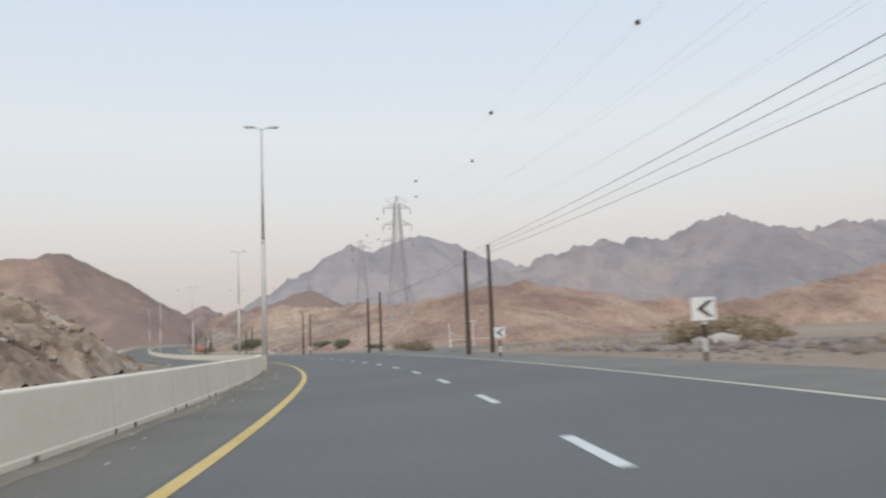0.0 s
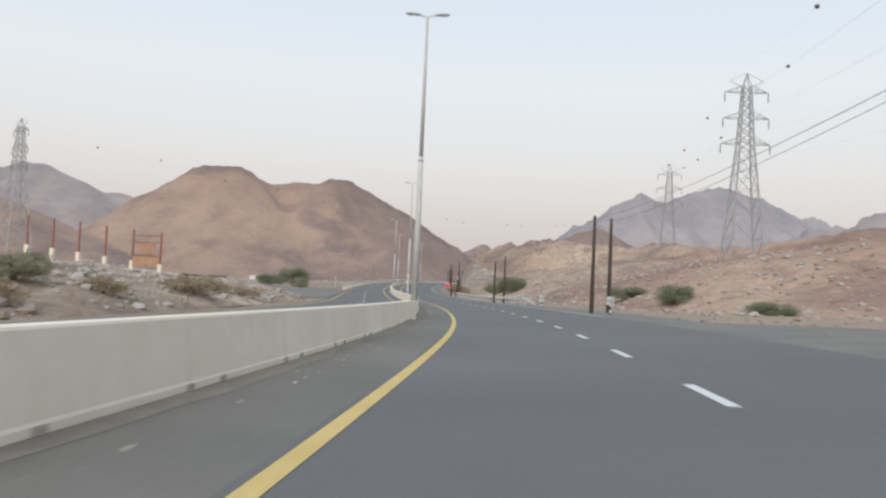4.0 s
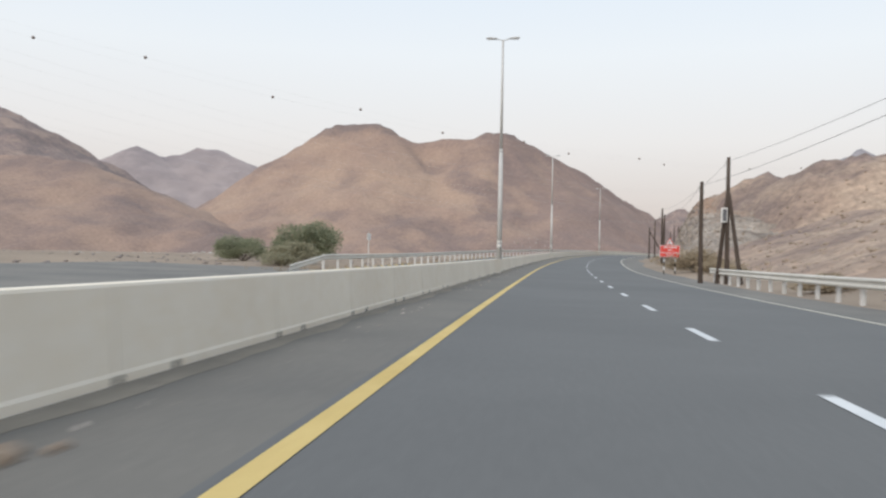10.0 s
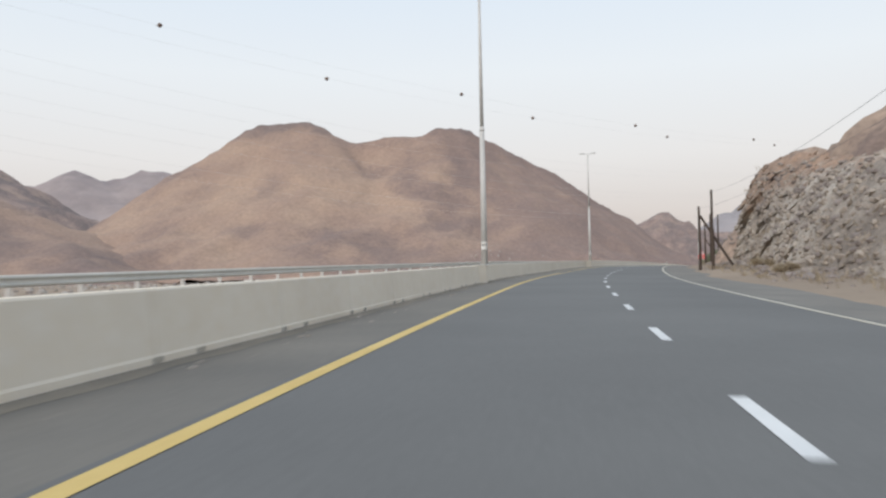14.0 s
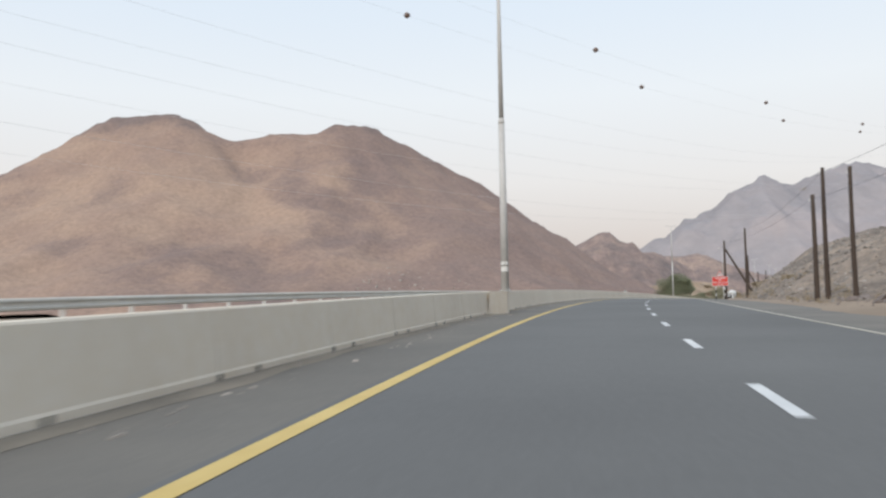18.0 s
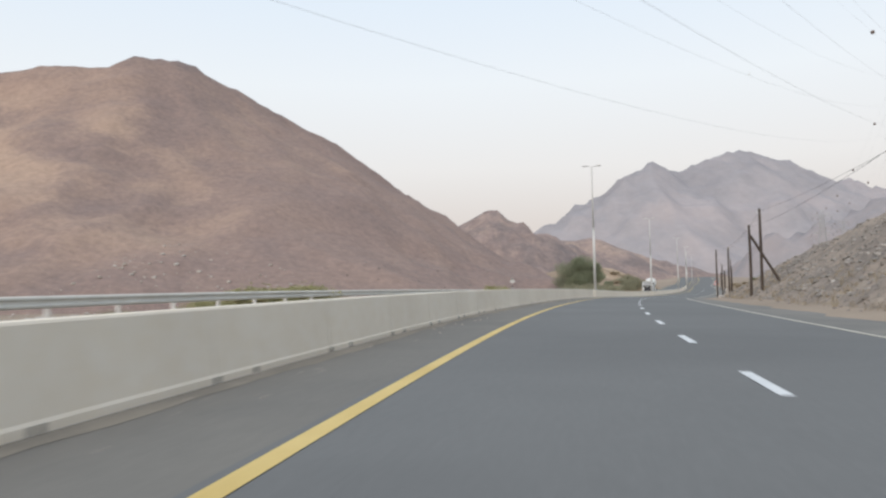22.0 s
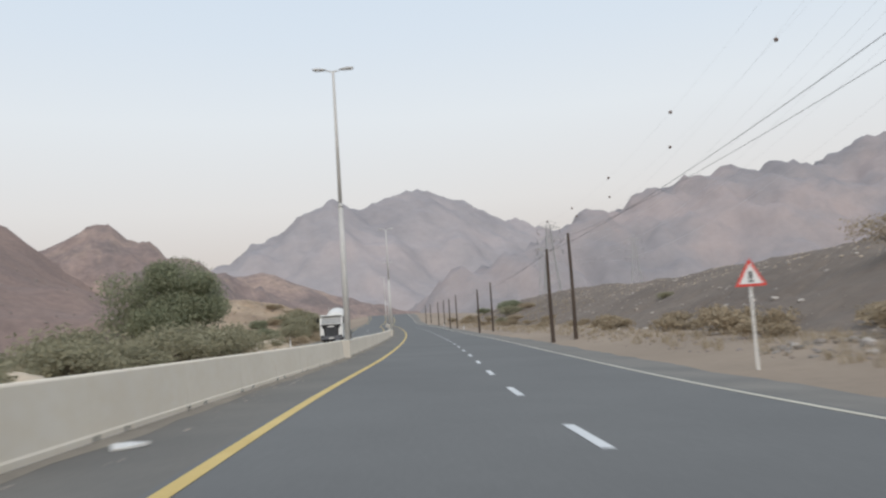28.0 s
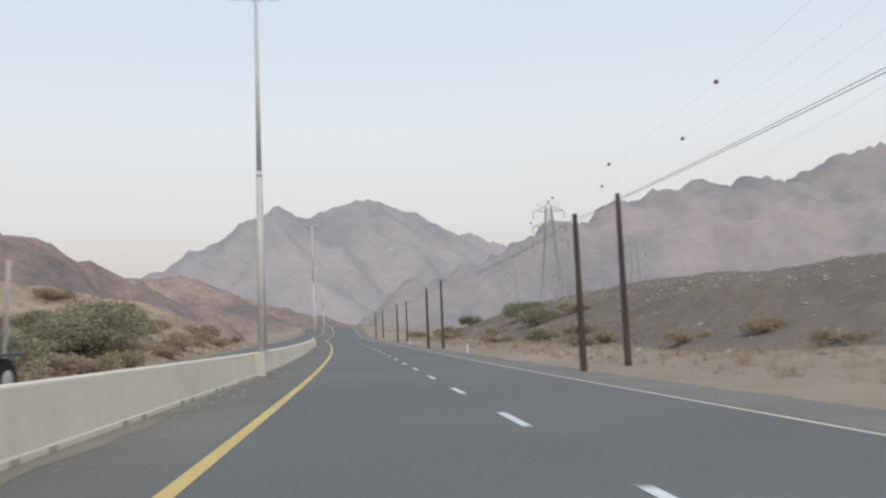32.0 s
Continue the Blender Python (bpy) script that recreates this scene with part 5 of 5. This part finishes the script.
for yy, r in prof:
    cz = 2.2 + (-2.4 - yy) * 0.12
    rings.append([bm.verts.new((r * math.cos(t), yy, cz + r * math.sin(t))) for t in [i * math.pi / 12 for i in range(24)]])
for p, q in zip(rings, rings[1:]):
    for i in range(24):
        bm.faces.new((p[i], p[(i + 1) % 24], q[(i + 1) % 24], q[i]))
bm.faces.new(rings[0])
bm.faces.new(rings[-1])
drum = tp("drum", bm, DRUM_PAINT, None, "big pale rotating drum", True)
bm = bmesh.new()
for i in range(4):
    rod(bm, ((-0.6, -8.3, 3.5), (0.6, -8.3, 3.5), (-0.6, -9.0, 3.4), (0.6, -9.0, 3.4))[i], ((-0.5, -8.3, 1.0), (0.5, -8.3, 1.0), (-0.5, -9.0, 1.0), (0.5, -9.0, 1.0))[i], 0.05, None, 6)
tp("rear_frame", bm, STEEL)
bm = bmesh.new()
bmesh.ops.create_cone(bm, cap_ends=False, segments=12, radius1=0.28, radius2=0.5, depth=0.6, matrix=Matrix.Translation((0, -8.7, 3.4)))
tp("hopper", bm, DRUM_PAINT)
bm = bmesh.new()
rod(bm, (0.3, -9.1, 2.2), (0.9, -9.6, 1.1), 0.2, 0.16, 8)
tp("chute", bm, STEEL)
bm = bmesh.new()
for x in (1.1, 1.45):
    rod(bm, (x, -8.4, 0.8), (x, -8.4, 3.9), 0.03, None, 6)
for k in range(9):
    rod(bm, (1.1, -8.4, 0.95 + k * 0.33), (1.45, -8.4, 0.95 + k * 0.33), 0.02, None, 5)
tp("ladder", bm, STEEL)
for sx in (-1, 1):
    bm = bmesh.new()
    box(bm, sx * 1.0, -4.8, 0.95, 0.4, 1.8, 0.55, 0.04)
    tp("side_tank", bm, TRUCK_WHITE)
    bm = bmesh.new()
    box(bm, sx * 1.0, -7.0, 1.12, 0.46, 2.9, 0.06, 0.01)
    tp("mudguard", bm, WIRE)

# ---- plants and stones ----
def leafy(name, c1, c2, c3):
    m, t, b = mat(name, 0.85)
    r = t.nodes.new("ShaderNodeNewGeometry").outputs["Random Per Island"]
    col = ramp(t, r, [(0.1, c1), (0.55, c2), (0.95, c3)])
    col = mix(t, ramp(t, noise_tex(t, coords(t), 0.7, 3), [(0.35, (0, 0, 0)), (0.7, (0.55, 0.55, 0.55))]), col, c3)
    t.links.new(col, b.inputs["Base Color"])
    thin = t.nodes.new("ShaderNodeBsdfTranslucent")
    t.links.new(col, thin.inputs["Color"])
    both = t.nodes.new("ShaderNodeMixShader")
    both.inputs[0].default_value = 0.4
    t.links.new(b.outputs[0], both.inputs[1])
    t.links.new(thin.outputs[0], both.inputs[2])
    t.links.new(both.outputs[0], t.nodes["Material Output"].inputs["Surface"])
    return m


GREEN = leafy("grey_green_leaves", (0.2, 0.22, 0.14), (0.25, 0.268, 0.172), (0.31, 0.32, 0.215))
SAGE = leafy("dusty_sage_leaves", (0.26, 0.25, 0.165), (0.305, 0.29, 0.195), (0.37, 0.345, 0.24))
OLIVE = leafy("yellow_green_leaves", (0.27, 0.26, 0.13), (0.34, 0.32, 0.16), (0.42, 0.385, 0.21))
DRY = leafy("dry_straw_twigs", (0.29, 0.23, 0.155), (0.37, 0.3, 0.21), (0.46, 0.38, 0.27))
BARK = surface("grey_brown_bark", (0.12, 0.095, 0.075), (0.2, 0.165, 0.135), None, 2, 14, 0.9, 0.5, 0.01)


def plant(name, m, width, height, leaves, material, label, category, group, seed, trunk=0.0, size=0.16, stems=5):
    """A shrub or tree: stems from one root and an uneven crown of small leaf sprays."""
    rng = random.Random(seed)
    top = empty(name, m, label, category, group)
    lobes = []
    for k in range(min(8 + leaves // 260, 22)):
        a, d = rng.uniform(0, 6.283), math.sqrt(rng.random()) * width * 0.36
        z = trunk + (height - trunk) * rng.uniform(0.18, 0.8) * (1 - 0.5 * (d / (width * 0.5)) ** 2)
        lobes.append((d * math.cos(a), d * math.sin(a), z, rng.uniform(0.13, 0.25) * width))
    bm = bmesh.new()
    for k in range(stems):
        lx, ly, lz, _ = lobes[k % len(lobes)]
        base = Vector((rng.uniform(-0.05, 0.05) * width * 0.3, rng.uniform(-0.05, 0.05) * width * 0.3, -0.15))
        mid = Vector((lx * 0.35, ly * 0.35, max(trunk * 0.7, lz * 0.45)))
        r = max(0.02, height * 0.022)
        rod(bm, base, mid, r, r * 0.7, 7)
        rod(bm, mid, (lx, ly, lz), r * 0.7, r * 0.25, 6)
        for _ in range(3):
            q = rng.choice(lobes)
            rod(bm, mid, (q[0], q[1], q[2]), r * 0.4, r * 0.12, 5)
    part("trunk" if trunk else "stems", bm, BARK, top)
    verts, faces = [], []
    per = leaves // len(lobes)
    for lx, ly, lz, lr in lobes:
        for _ in range(per):
            while True:
                p = Vector((rng.uniform(-1, 1), rng.uniform(-1, 1), rng.uniform(-1, 1)))
                if 0.25 < p.length < 1:
                    break
            p *= rng.uniform(0.8, 1.18)
            c = Vector((lx + p.x * lr, ly + p.y * lr, max(0.06, lz + p.z * lr * 0.62)))
            s = size * rng.uniform(0.6, 1.5)
            n = Vector((rng.gauss(0, 1), rng.gauss(0, 1), rng.gauss(0, 0.8))).normalized()
            u = n.orthogonal().normalized()
            u = (Matrix.Rotation(rng.uniform(0, 6.28), 3, n) @ u) * s
            w = n.cross(u) * 0.38
            i = len(verts)
            verts += [c - u, c + w * 0.9, c + u, c - w]
            faces.append((i, i + 1, i + 2, i + 3))
    crown = mesh_ob("crown", verts, faces, material, top)
    return top


tree = plant("acacia_tree", ground_spot(593.0, -24.0), 12.4, 10.1, 38000, GREEN, "wide grey-green acacia tree beside the road", "tree", "", 5, 2.4, 0.15, 9)
wadi = plant("shrub", ground_spot(263.0, -27.0), 7.6, 4.4, 12000, GREEN, "large grey-green shrub behind the guard rail", "shrub", "shrubs", 11, 0.3, 0.12, 8)
sage = plant("shrub", ground_spot(588.0, -16.8), 5.6, 2.9, 4200, SAGE, "rounded dusty sage-green shrub on sand", "shrub", "shrubs", 21, 0.1, 0.13, 9)
sage_b = plant("shrub", ground_spot(572.0, -19.5), 4.4, 2.2, 3000, SAGE, "spreading dusty sage-green shrub on sand", "shrub", "shrubs", 22, 0.1, 0.12, 8)
olive = plant("shrub", ground_spot(493.0, -15.2), 3.8, 2.2, 3000, OLIVE, "yellow-green low shrub behind the guard rail", "shrub", "shrubs", 24, 0.05, 0.1, 9)
dry = plant("dry_bush", ground_spot(248.0, 10.2), 4.8, 1.9, 3200, DRY, "dry straw-coloured thorn bush on gravel", "bush", "dry bushes", 31, 0.05, 0.12, 12)
dry_b = plant("dry_bush", ground_spot(684.0, 17.0), 3.4, 1.4, 2000, DRY, "low dry straw-coloured bush on gravel", "bush", "dry bushes", 33, 0.05, 0.1, 10)
wood = plant("bare_tree", ground_spot(556.0, 25.0), 5.4, 2.6, 2600, DRY, "nearly leafless dry thorn tree on the bank", "tree", "", 41, 1.0, 0.08, 5)
wood.matrix_basis = wood.matrix_basis @ Matrix.Translation((0, 0, 3.0))
rng = random.Random(77)


dg = bpy.context.evaluated_depsgraph_get()


def spread(src, rows):
    for s, l, k in rows:
        m = ground_spot(s, l, rng.uniform(0, 360))
        hit, q, nrm, _, ob, _ = scene.ray_cast(dg, (m.translation.x, m.translation.y, 80), (0, 0, -1))
        if hit and ob.name.startswith(("sand_bank", "spoil", "scree", "rubble", "hill", "rock", "red_", "tan_")):
            m.translation.z = q.z - 0.1
        copy_thing(src, m @ Matrix.Diagonal((k * rng.uniform(1.1, 1.4), k * rng.uniform(1.0, 1.2), k * rng.uniform(0.7, 0.9), 1)))


spread(wadi, [(203, 14.5, 0.8), (212, 14.0, 0.62), (131, 15.0, 0.42), (142, 14.5, 0.36), (119, 17, 0.3), (628, -22, 0.55), (640, -24, 0.45), (257, -31, 0.7), (690, 22, 0.6), (702, 24, 0.5), (716, 20, 0.45)])
spread(sage, [(650, -18.5, 1.5), (660, -20, 1.1), (252, -24, 0.8), (246, -23, 0.55), (580, -23, 0.9), (594, -26, 1.0), (562, -17, 0.8), (607, -17.5, 0.75), (545, -18, 0.8), (528, -26, 0.7), (634, -18, 1.0), (646, -19, 0.8), (470, -17, 0.5), (452, -18.5, 0.55), (428, -18, 0.45), (412, -16.5, 0.5), (541, -16.5, 0.9), (548, -19.5, 1.1), (553, -16.5, 0.9), (558, -19, 1.2), (564, -21, 1.1), (569, -16.6, 1.0), (574, -18, 1.2), (579, -16, 0.9), (585, -19.5, 1.2), (92, -22, 0.5), (106, -21, 0.55), (114, -24, 0.5), (660, 16, 0.6), (676, 20, 0.8)])
spread(sage_b, [(555, -22, 0.9), (566, -26, 1.1), (600, -15.5, 0.6), (615, -19, 0.9), (652, -22, 1.0), (668, -20, 0.9), (480, -19, 0.6), (440, -16, 0.5), (395, -15.5, 0.4), (376, -16, 0.35), (540, 22, 0.5), (590, 23, 0.4)])
spread(olive, [(488, -15.0, 0.9), (490, -16.5, 1.05), (497, -15.6, 0.9), (439, -14.9, 1.0), (436, -15.2, 1.1), (442, -15.8, 0.95), (431, -15.4, 0.7), (402, -15.2, 0.6), (385, -15.0, 0.55), (415, -15.2, 0.6)])
spread(dry, [(253, 11.5, 0.8), (258, 10.6, 0.6), (243, 11.0, 0.5), (236, 10.8, 0.45), (34, 17, 1.0), (30, 14.5, 0.7), (75, 10.5, 0.8), (80, 12, 0.55), (180, 10.4, 0.4), (196, 10.2, 0.5), (214, 10.0, 0.5), (655, -17, 0.9), (672, -16, 1.0), (690, -17, 0.9), (705, -19, 1.1), (100, -19, 0.7), (110, -18.5, 0.6), (122, -18, 0.8), (130, -19, 0.7), (137, -17.5, 0.6)])
spread(dry_b, [(640, 14, 0.9), (652, 17, 1.1), (664, 13, 0.8), (672, 23, 1.2), (700, 14, 1.1), (712, 17, 1.2), (724, 13, 1.0), (736, 19, 1.3), (748, 15, 1.1), (630, 16, 0.7), (546, 13.5, 0.7), (538, 15.5, 1.1), (543, 17.5, 0.9), (552, 15, 1.2), (558, 16.5, 1.0), (562, 15.2, 0.9), (568, 17, 0.8), (575, 14.2, 0.8), (583, 15.4, 0.9), (592, 15.0, 0.6), (604, 13.4, 0.4), (611, 15.0, 0.5), (618, 16.5, 0.6), (626, 18.0, 0.7), (618, -16, 1.1), (626, -15, 1.0), (638, -15, 1.1), (648, -15.5, 1.2), (660, -15, 1.0), (668, -19, 1.2), (676, -23, 1.3), (684, -18, 1.1), (692, -22, 1.2), (664, -25, 1.2), (700, -16, 1.2), (712, -20, 1.3), (722, -17, 1.2), (656, -21, 1.1), (645, -23, 1.0), (420, 12, 0.6), (392, 12.4, 0.6), (316, 12.4, 0.6), (304, 11.6, 0.5)])

BLOCK_T = surface("tawny_block", (0.24, 0.188, 0.146), (0.36, 0.288, 0.222), (0.47, 0.4, 0.33), 0.35, 3, 0.95, 0.6, 0.04, fleck=0.6)
# loose stones and rubble
def stone_mesh(rng, r):
    bm = bmesh.new()
    bmesh.ops.create_icosphere(bm, subdivisions=1, radius=r)
    for v in bm.verts:
        v.co *= rng.uniform(0.65, 1.2)
        v.co.z *= 0.62
    v, f = [tuple(q.co) for q in bm.verts], [tuple(x.index for x in q.verts) for q in bm.faces]
    bm.free()
    return v, f


STONE = surface("pale_stone", (0.3, 0.265, 0.235), (0.45, 0.41, 0.37), (0.56, 0.53, 0.49), 0.9, 5, 0.95, 0.5, 0.02, fleck=0.6)
STONE_D = surface("dark_stone", (0.17, 0.145, 0.135), (0.28, 0.24, 0.22), (0.4, 0.37, 0.34), 0.9, 5, 0.95, 0.5, 0.02, fleck=0.62)
kinds = [stone_mesh(random.Random(k), 1.0) for k in range(7)]

def strew(name, s0, s1, l0, l1, count, r0, r1, material, label, seed, lean=1.8):
    """Loose stones lying on whatever is below them."""
    rng = random.Random(seed)
    verts, faces = [], []
    for _ in range(count):
        s, l = rng.uniform(s0, s1), l0 + (l1 - l0) * rng.random()
        p = road_point(s, l)
        hit, q, nrm, _, ob, _ = scene.ray_cast(dg, (p.x, p.y, 60), (0, 0, -1))
        if not hit or not (ob.name.startswith(("ground", "scree", "spoil", "rock", "hill", "road", "dust", "rubble", "sand_bank", "red_", "tan_"))):
            continue
        r = r0 * (r1 / r0) ** (rng.random() ** lean)
        v, f = rng.choice(kinds)
        m = Matrix.Translation(q + Vector((0, 0, r * 0.12))) @ Euler((rng.uniform(-0.4, 0.4), rng.uniform(-0.4, 0.4), rng.uniform(0, 6.28))).to_matrix().to_4x4() @ Matrix.Scale(r, 4)
        i = len(verts)
        verts += [m @ Vector(k) for k in v]
        faces += [tuple(i + j for j in k) for k in f]
    ob = mesh_ob(name, verts, faces, material)
    return tagged(ob, label, "stones", kind="stuff")


SLATE = surface("grey_slate_chips", (0.19, 0.17, 0.152), (0.3, 0.272, 0.245), (0.47, 0.43, 0.385), 0.9, 4, 0.95, 0.5, 0.02, fleck=0.6)
strew("scree_stones", 366, 540, 10.2, 40, 17500, 0.045, 0.24, SLATE, "loose grey angular slate chips on the scree bank", 1)
strew("pale_scree_stones", 366, 540, 10.4, 34, 1800, 0.05, 0.22, STONE, "loose pale angular stones on the scree bank", 16)
strew("spoil_stones", 505, 735, 13.5, 62, 3600, 0.04, 0.26, STONE, "pale stones strewn over the dark spoil bank", 2, 2.6)
strew("cut_stones", 292, 372, 10.4, 17, 1500, 0.05, 0.35, STONE_D, "fallen stones below the rock cutting", 3)
strew("verge_stones", 0, 720, 9.4, 15, 4200, 0.025, 0.13, STONE_D, "small stones on the gravel verge", 4)
strew("left_stones", 10, 230, -16, -50, 3000, 0.06, 0.4, STONE, "tawny stones across the far carriageway", 5)
strew("wadi_stones", 230, 720, -14, -60, 3600, 0.05, 0.35, STONE_D, "brown stones below the hill", 6)
strew("slope_stones", 300, 530, -22, -90, 3000, 0.12, 0.55, STONE, "pale stones scattered over the foot of the hill", 18, 2.6)
strew("right_stones", 60, 300, 12, 60, 6500, 0.05, 0.3, BLOCK_T, "brown stones on the roadside slopes", 7)
strew("rubble_heap", 14, 40, 11, 15.5, 420, 0.08, 0.38, STONE_D, "dumped broken concrete and stones", 8, 1.2)
strew("barrier_grit", 0, 640, -3.68, -2.8, 1500, 0.01, 0.045, STONE, "grit and pebbles along the barrier foot", 9)
strew("earth_clods", 174, 186, -3.65, -2.95, 320, 0.02, 0.11, TAWNY, "clods of earth and broken stone against the barrier", 13, 1.8)


def face_blocks(name, s0, s1, z0, z1, count, r0, r1, material, label, seed):
    """Angular blocks standing out of a rock face above the road."""
    rng = random.Random(seed)
    verts, faces = [], []
    for _ in range(count):
        s, up = rng.uniform(s0, s1), rng.uniform(z0, z1)
        o, d = road_point(s, 5.0, up), road_point(s, 30.0, up) - road_point(s, 5.0, up)
        hit, q, nrm, _, ob, _ = scene.ray_cast(dg, o, d.normalized())
        if not hit or not ob.name.startswith("rock"):
            continue
        r = r0 * (r1 / r0) ** (rng.random() ** 2.0)
        v, f = rng.choice(kinds)
        m = Matrix.Translation(q) @ Euler((rng.uniform(-0.5, 0.5), rng.uniform(-0.5, 0.5), heading(s) + rng.uniform(-0.5, 0.5))).to_matrix().to_4x4() @ Matrix.Diagonal((r * 0.6, r * rng.uniform(0.9, 1.6), r * rng.uniform(0.6, 1.3), 1))
        i = len(verts)
        verts += [m @ Vector(k) for k in v]
        faces += [tuple(i + j for j in k) for k in f]
    return tagged(mesh_ob(name, verts, faces, material), label, "stones", kind="stuff")


BLOCK = surface("broken_face_rock", (0.25, 0.205, 0.17), (0.38, 0.33, 0.278), (0.53, 0.48, 0.415), 0.35, 3, 0.95, 0.6, 0.04, fleck=0.58)
face_blocks("cut_blocks", 266, 363, 0.3, 9.5, 4600, 0.07, 0.42, BLOCK, "broken blocks standing out of the rock cutting", 14)
strew("crest_rubble", 545, 690, 25, 44, 2600, 0.03, 0.15, SAND, "pale rubble along the crest of the spoil bank", 15, 2.0)


def tufts(name, rows, material, label, seed):
    """Dry grass and twigs on the verge: thin bent blades in small clumps. rows: from, to, side, side, how many."""
    rng = random.Random(seed)
    verts, faces = [], []
    for s0, s1, l0, l1, count in rows:
        for _ in range(count):
            p = road_point(rng.uniform(s0, s1), rng.uniform(l0, l1))
            hit, q, nrm, _, ob, _ = scene.ray_cast(dg, (p.x, p.y, 60), (0, 0, -1))
            if not hit or ob.name.startswith(("road", "hill")):
                continue
            tall = rng.uniform(0.12, 0.45)
            for _ in range(rng.randint(7, 13)):
                a, w = rng.uniform(0, 6.28), rng.uniform(0.006, 0.014)
                o = Vector((rng.gauss(0, 0.1), rng.gauss(0, 0.1), 0)) + q
                out = Vector((math.cos(a), math.sin(a), 0))
                side = Vector((-out.y, out.x, 0)) * w
                mid, tip = o + out * tall * 0.25 + Vector((0, 0, tall * 0.6)), o + out * tall * 0.7 + Vector((0, 0, tall * rng.uniform(0.7, 1.0)))
                i = len(verts)
                verts += [o - side, o + side, mid + side * 0.8, mid - side * 0.8, tip]
                faces += [(i, i + 1, i + 2, i + 3), (i + 3, i + 2, i + 4)]
    return tagged(mesh_ob(name, verts, faces, material), label, "grass", kind="stuff")


tufts("dry_grass", [(478, 720, 9.8, 15, 1500), (236, 340, 9.6, 14, 520), (366, 478, 9.6, 13, 420), (500, 640, -13.6, -20, 700), (640, 740, -14, -30, 900), (225, 500, -13.6, -18, 500), (630, 730, 13, 26, 700), (0, 60, 10.5, 18, 220), (95, 165, -14.5, -24, 260)], DRY, "sparse dry straw grass on the verges", 17)
# a flat pale scrap lying against the barrier's foot
bm = bmesh.new()
v = [bm.verts.new((x, y, 0.012)) for x, y in ((-0.22, -0.2), (-0.05, -0.26), (0.2, -0.14), (0.22, 0.1), (0.03, 0.2), (-0.17, 0.12))]
face = bm.faces.new(v)
g = bmesh.ops.extrude_face_region(bm, geom=[face])
for k, q in enumerate([e for e in g["geom"] if isinstance(e, bmesh.types.BMVert)]):
    q.co.z += 0.01 + 0.015 * (k % 3)
scrap = part("scrap_sheet", bm, PALE, None)
scrap.matrix_basis = spot(523.4, -3.15, 0.0, 30)
tagged(scrap, "crumpled pale scrap of sheet on the hard shoulder", "debris")
strew("outcrop_rocks", 20, 100, -15.5, -40, 2600, 0.1, 0.6, BLOCK_T, "tawny angular blocks on the rock slope", 10, 2.0)
strew("mound_rocks", 92, 176, -16, -34, 900, 0.08, 0.5, STONE, "pale stones on the low mound", 11, 1.8)
strew("hill_stones", 116, 196, 11, 40, 1300, 0.1, 0.4, STONE, "white stones scattered down the red slope", 12, 2.4)
# boulders at the pole foot
for k, (s, l, r) in enumerate(((519.5, 9.4, 0.55), (520.6, 10.3, 0.42), (522.0, 9.9, 0.38), (26.0, 12.4, 0.6), (29.0, 13.2, 0.5))):
    v, f = kinds[k]
    m = ground_spot(s, l, 40 * k)
    hit, q, _, _, _, _ = scene.ray_cast(dg, (m.translation.x, m.translation.y, 3.0), (0, 0, -1))
    if hit:
        m.translation.z = q.z
    ob = mesh_ob("boulder", [Vector(q) * r for q in v], f, STONE)
    ob.matrix_basis = m @ Matrix.Translation((0, 0, r * 0.3))
    tagged(ob, "pale angular boulder lying on the verge", "boulder", "boulders")
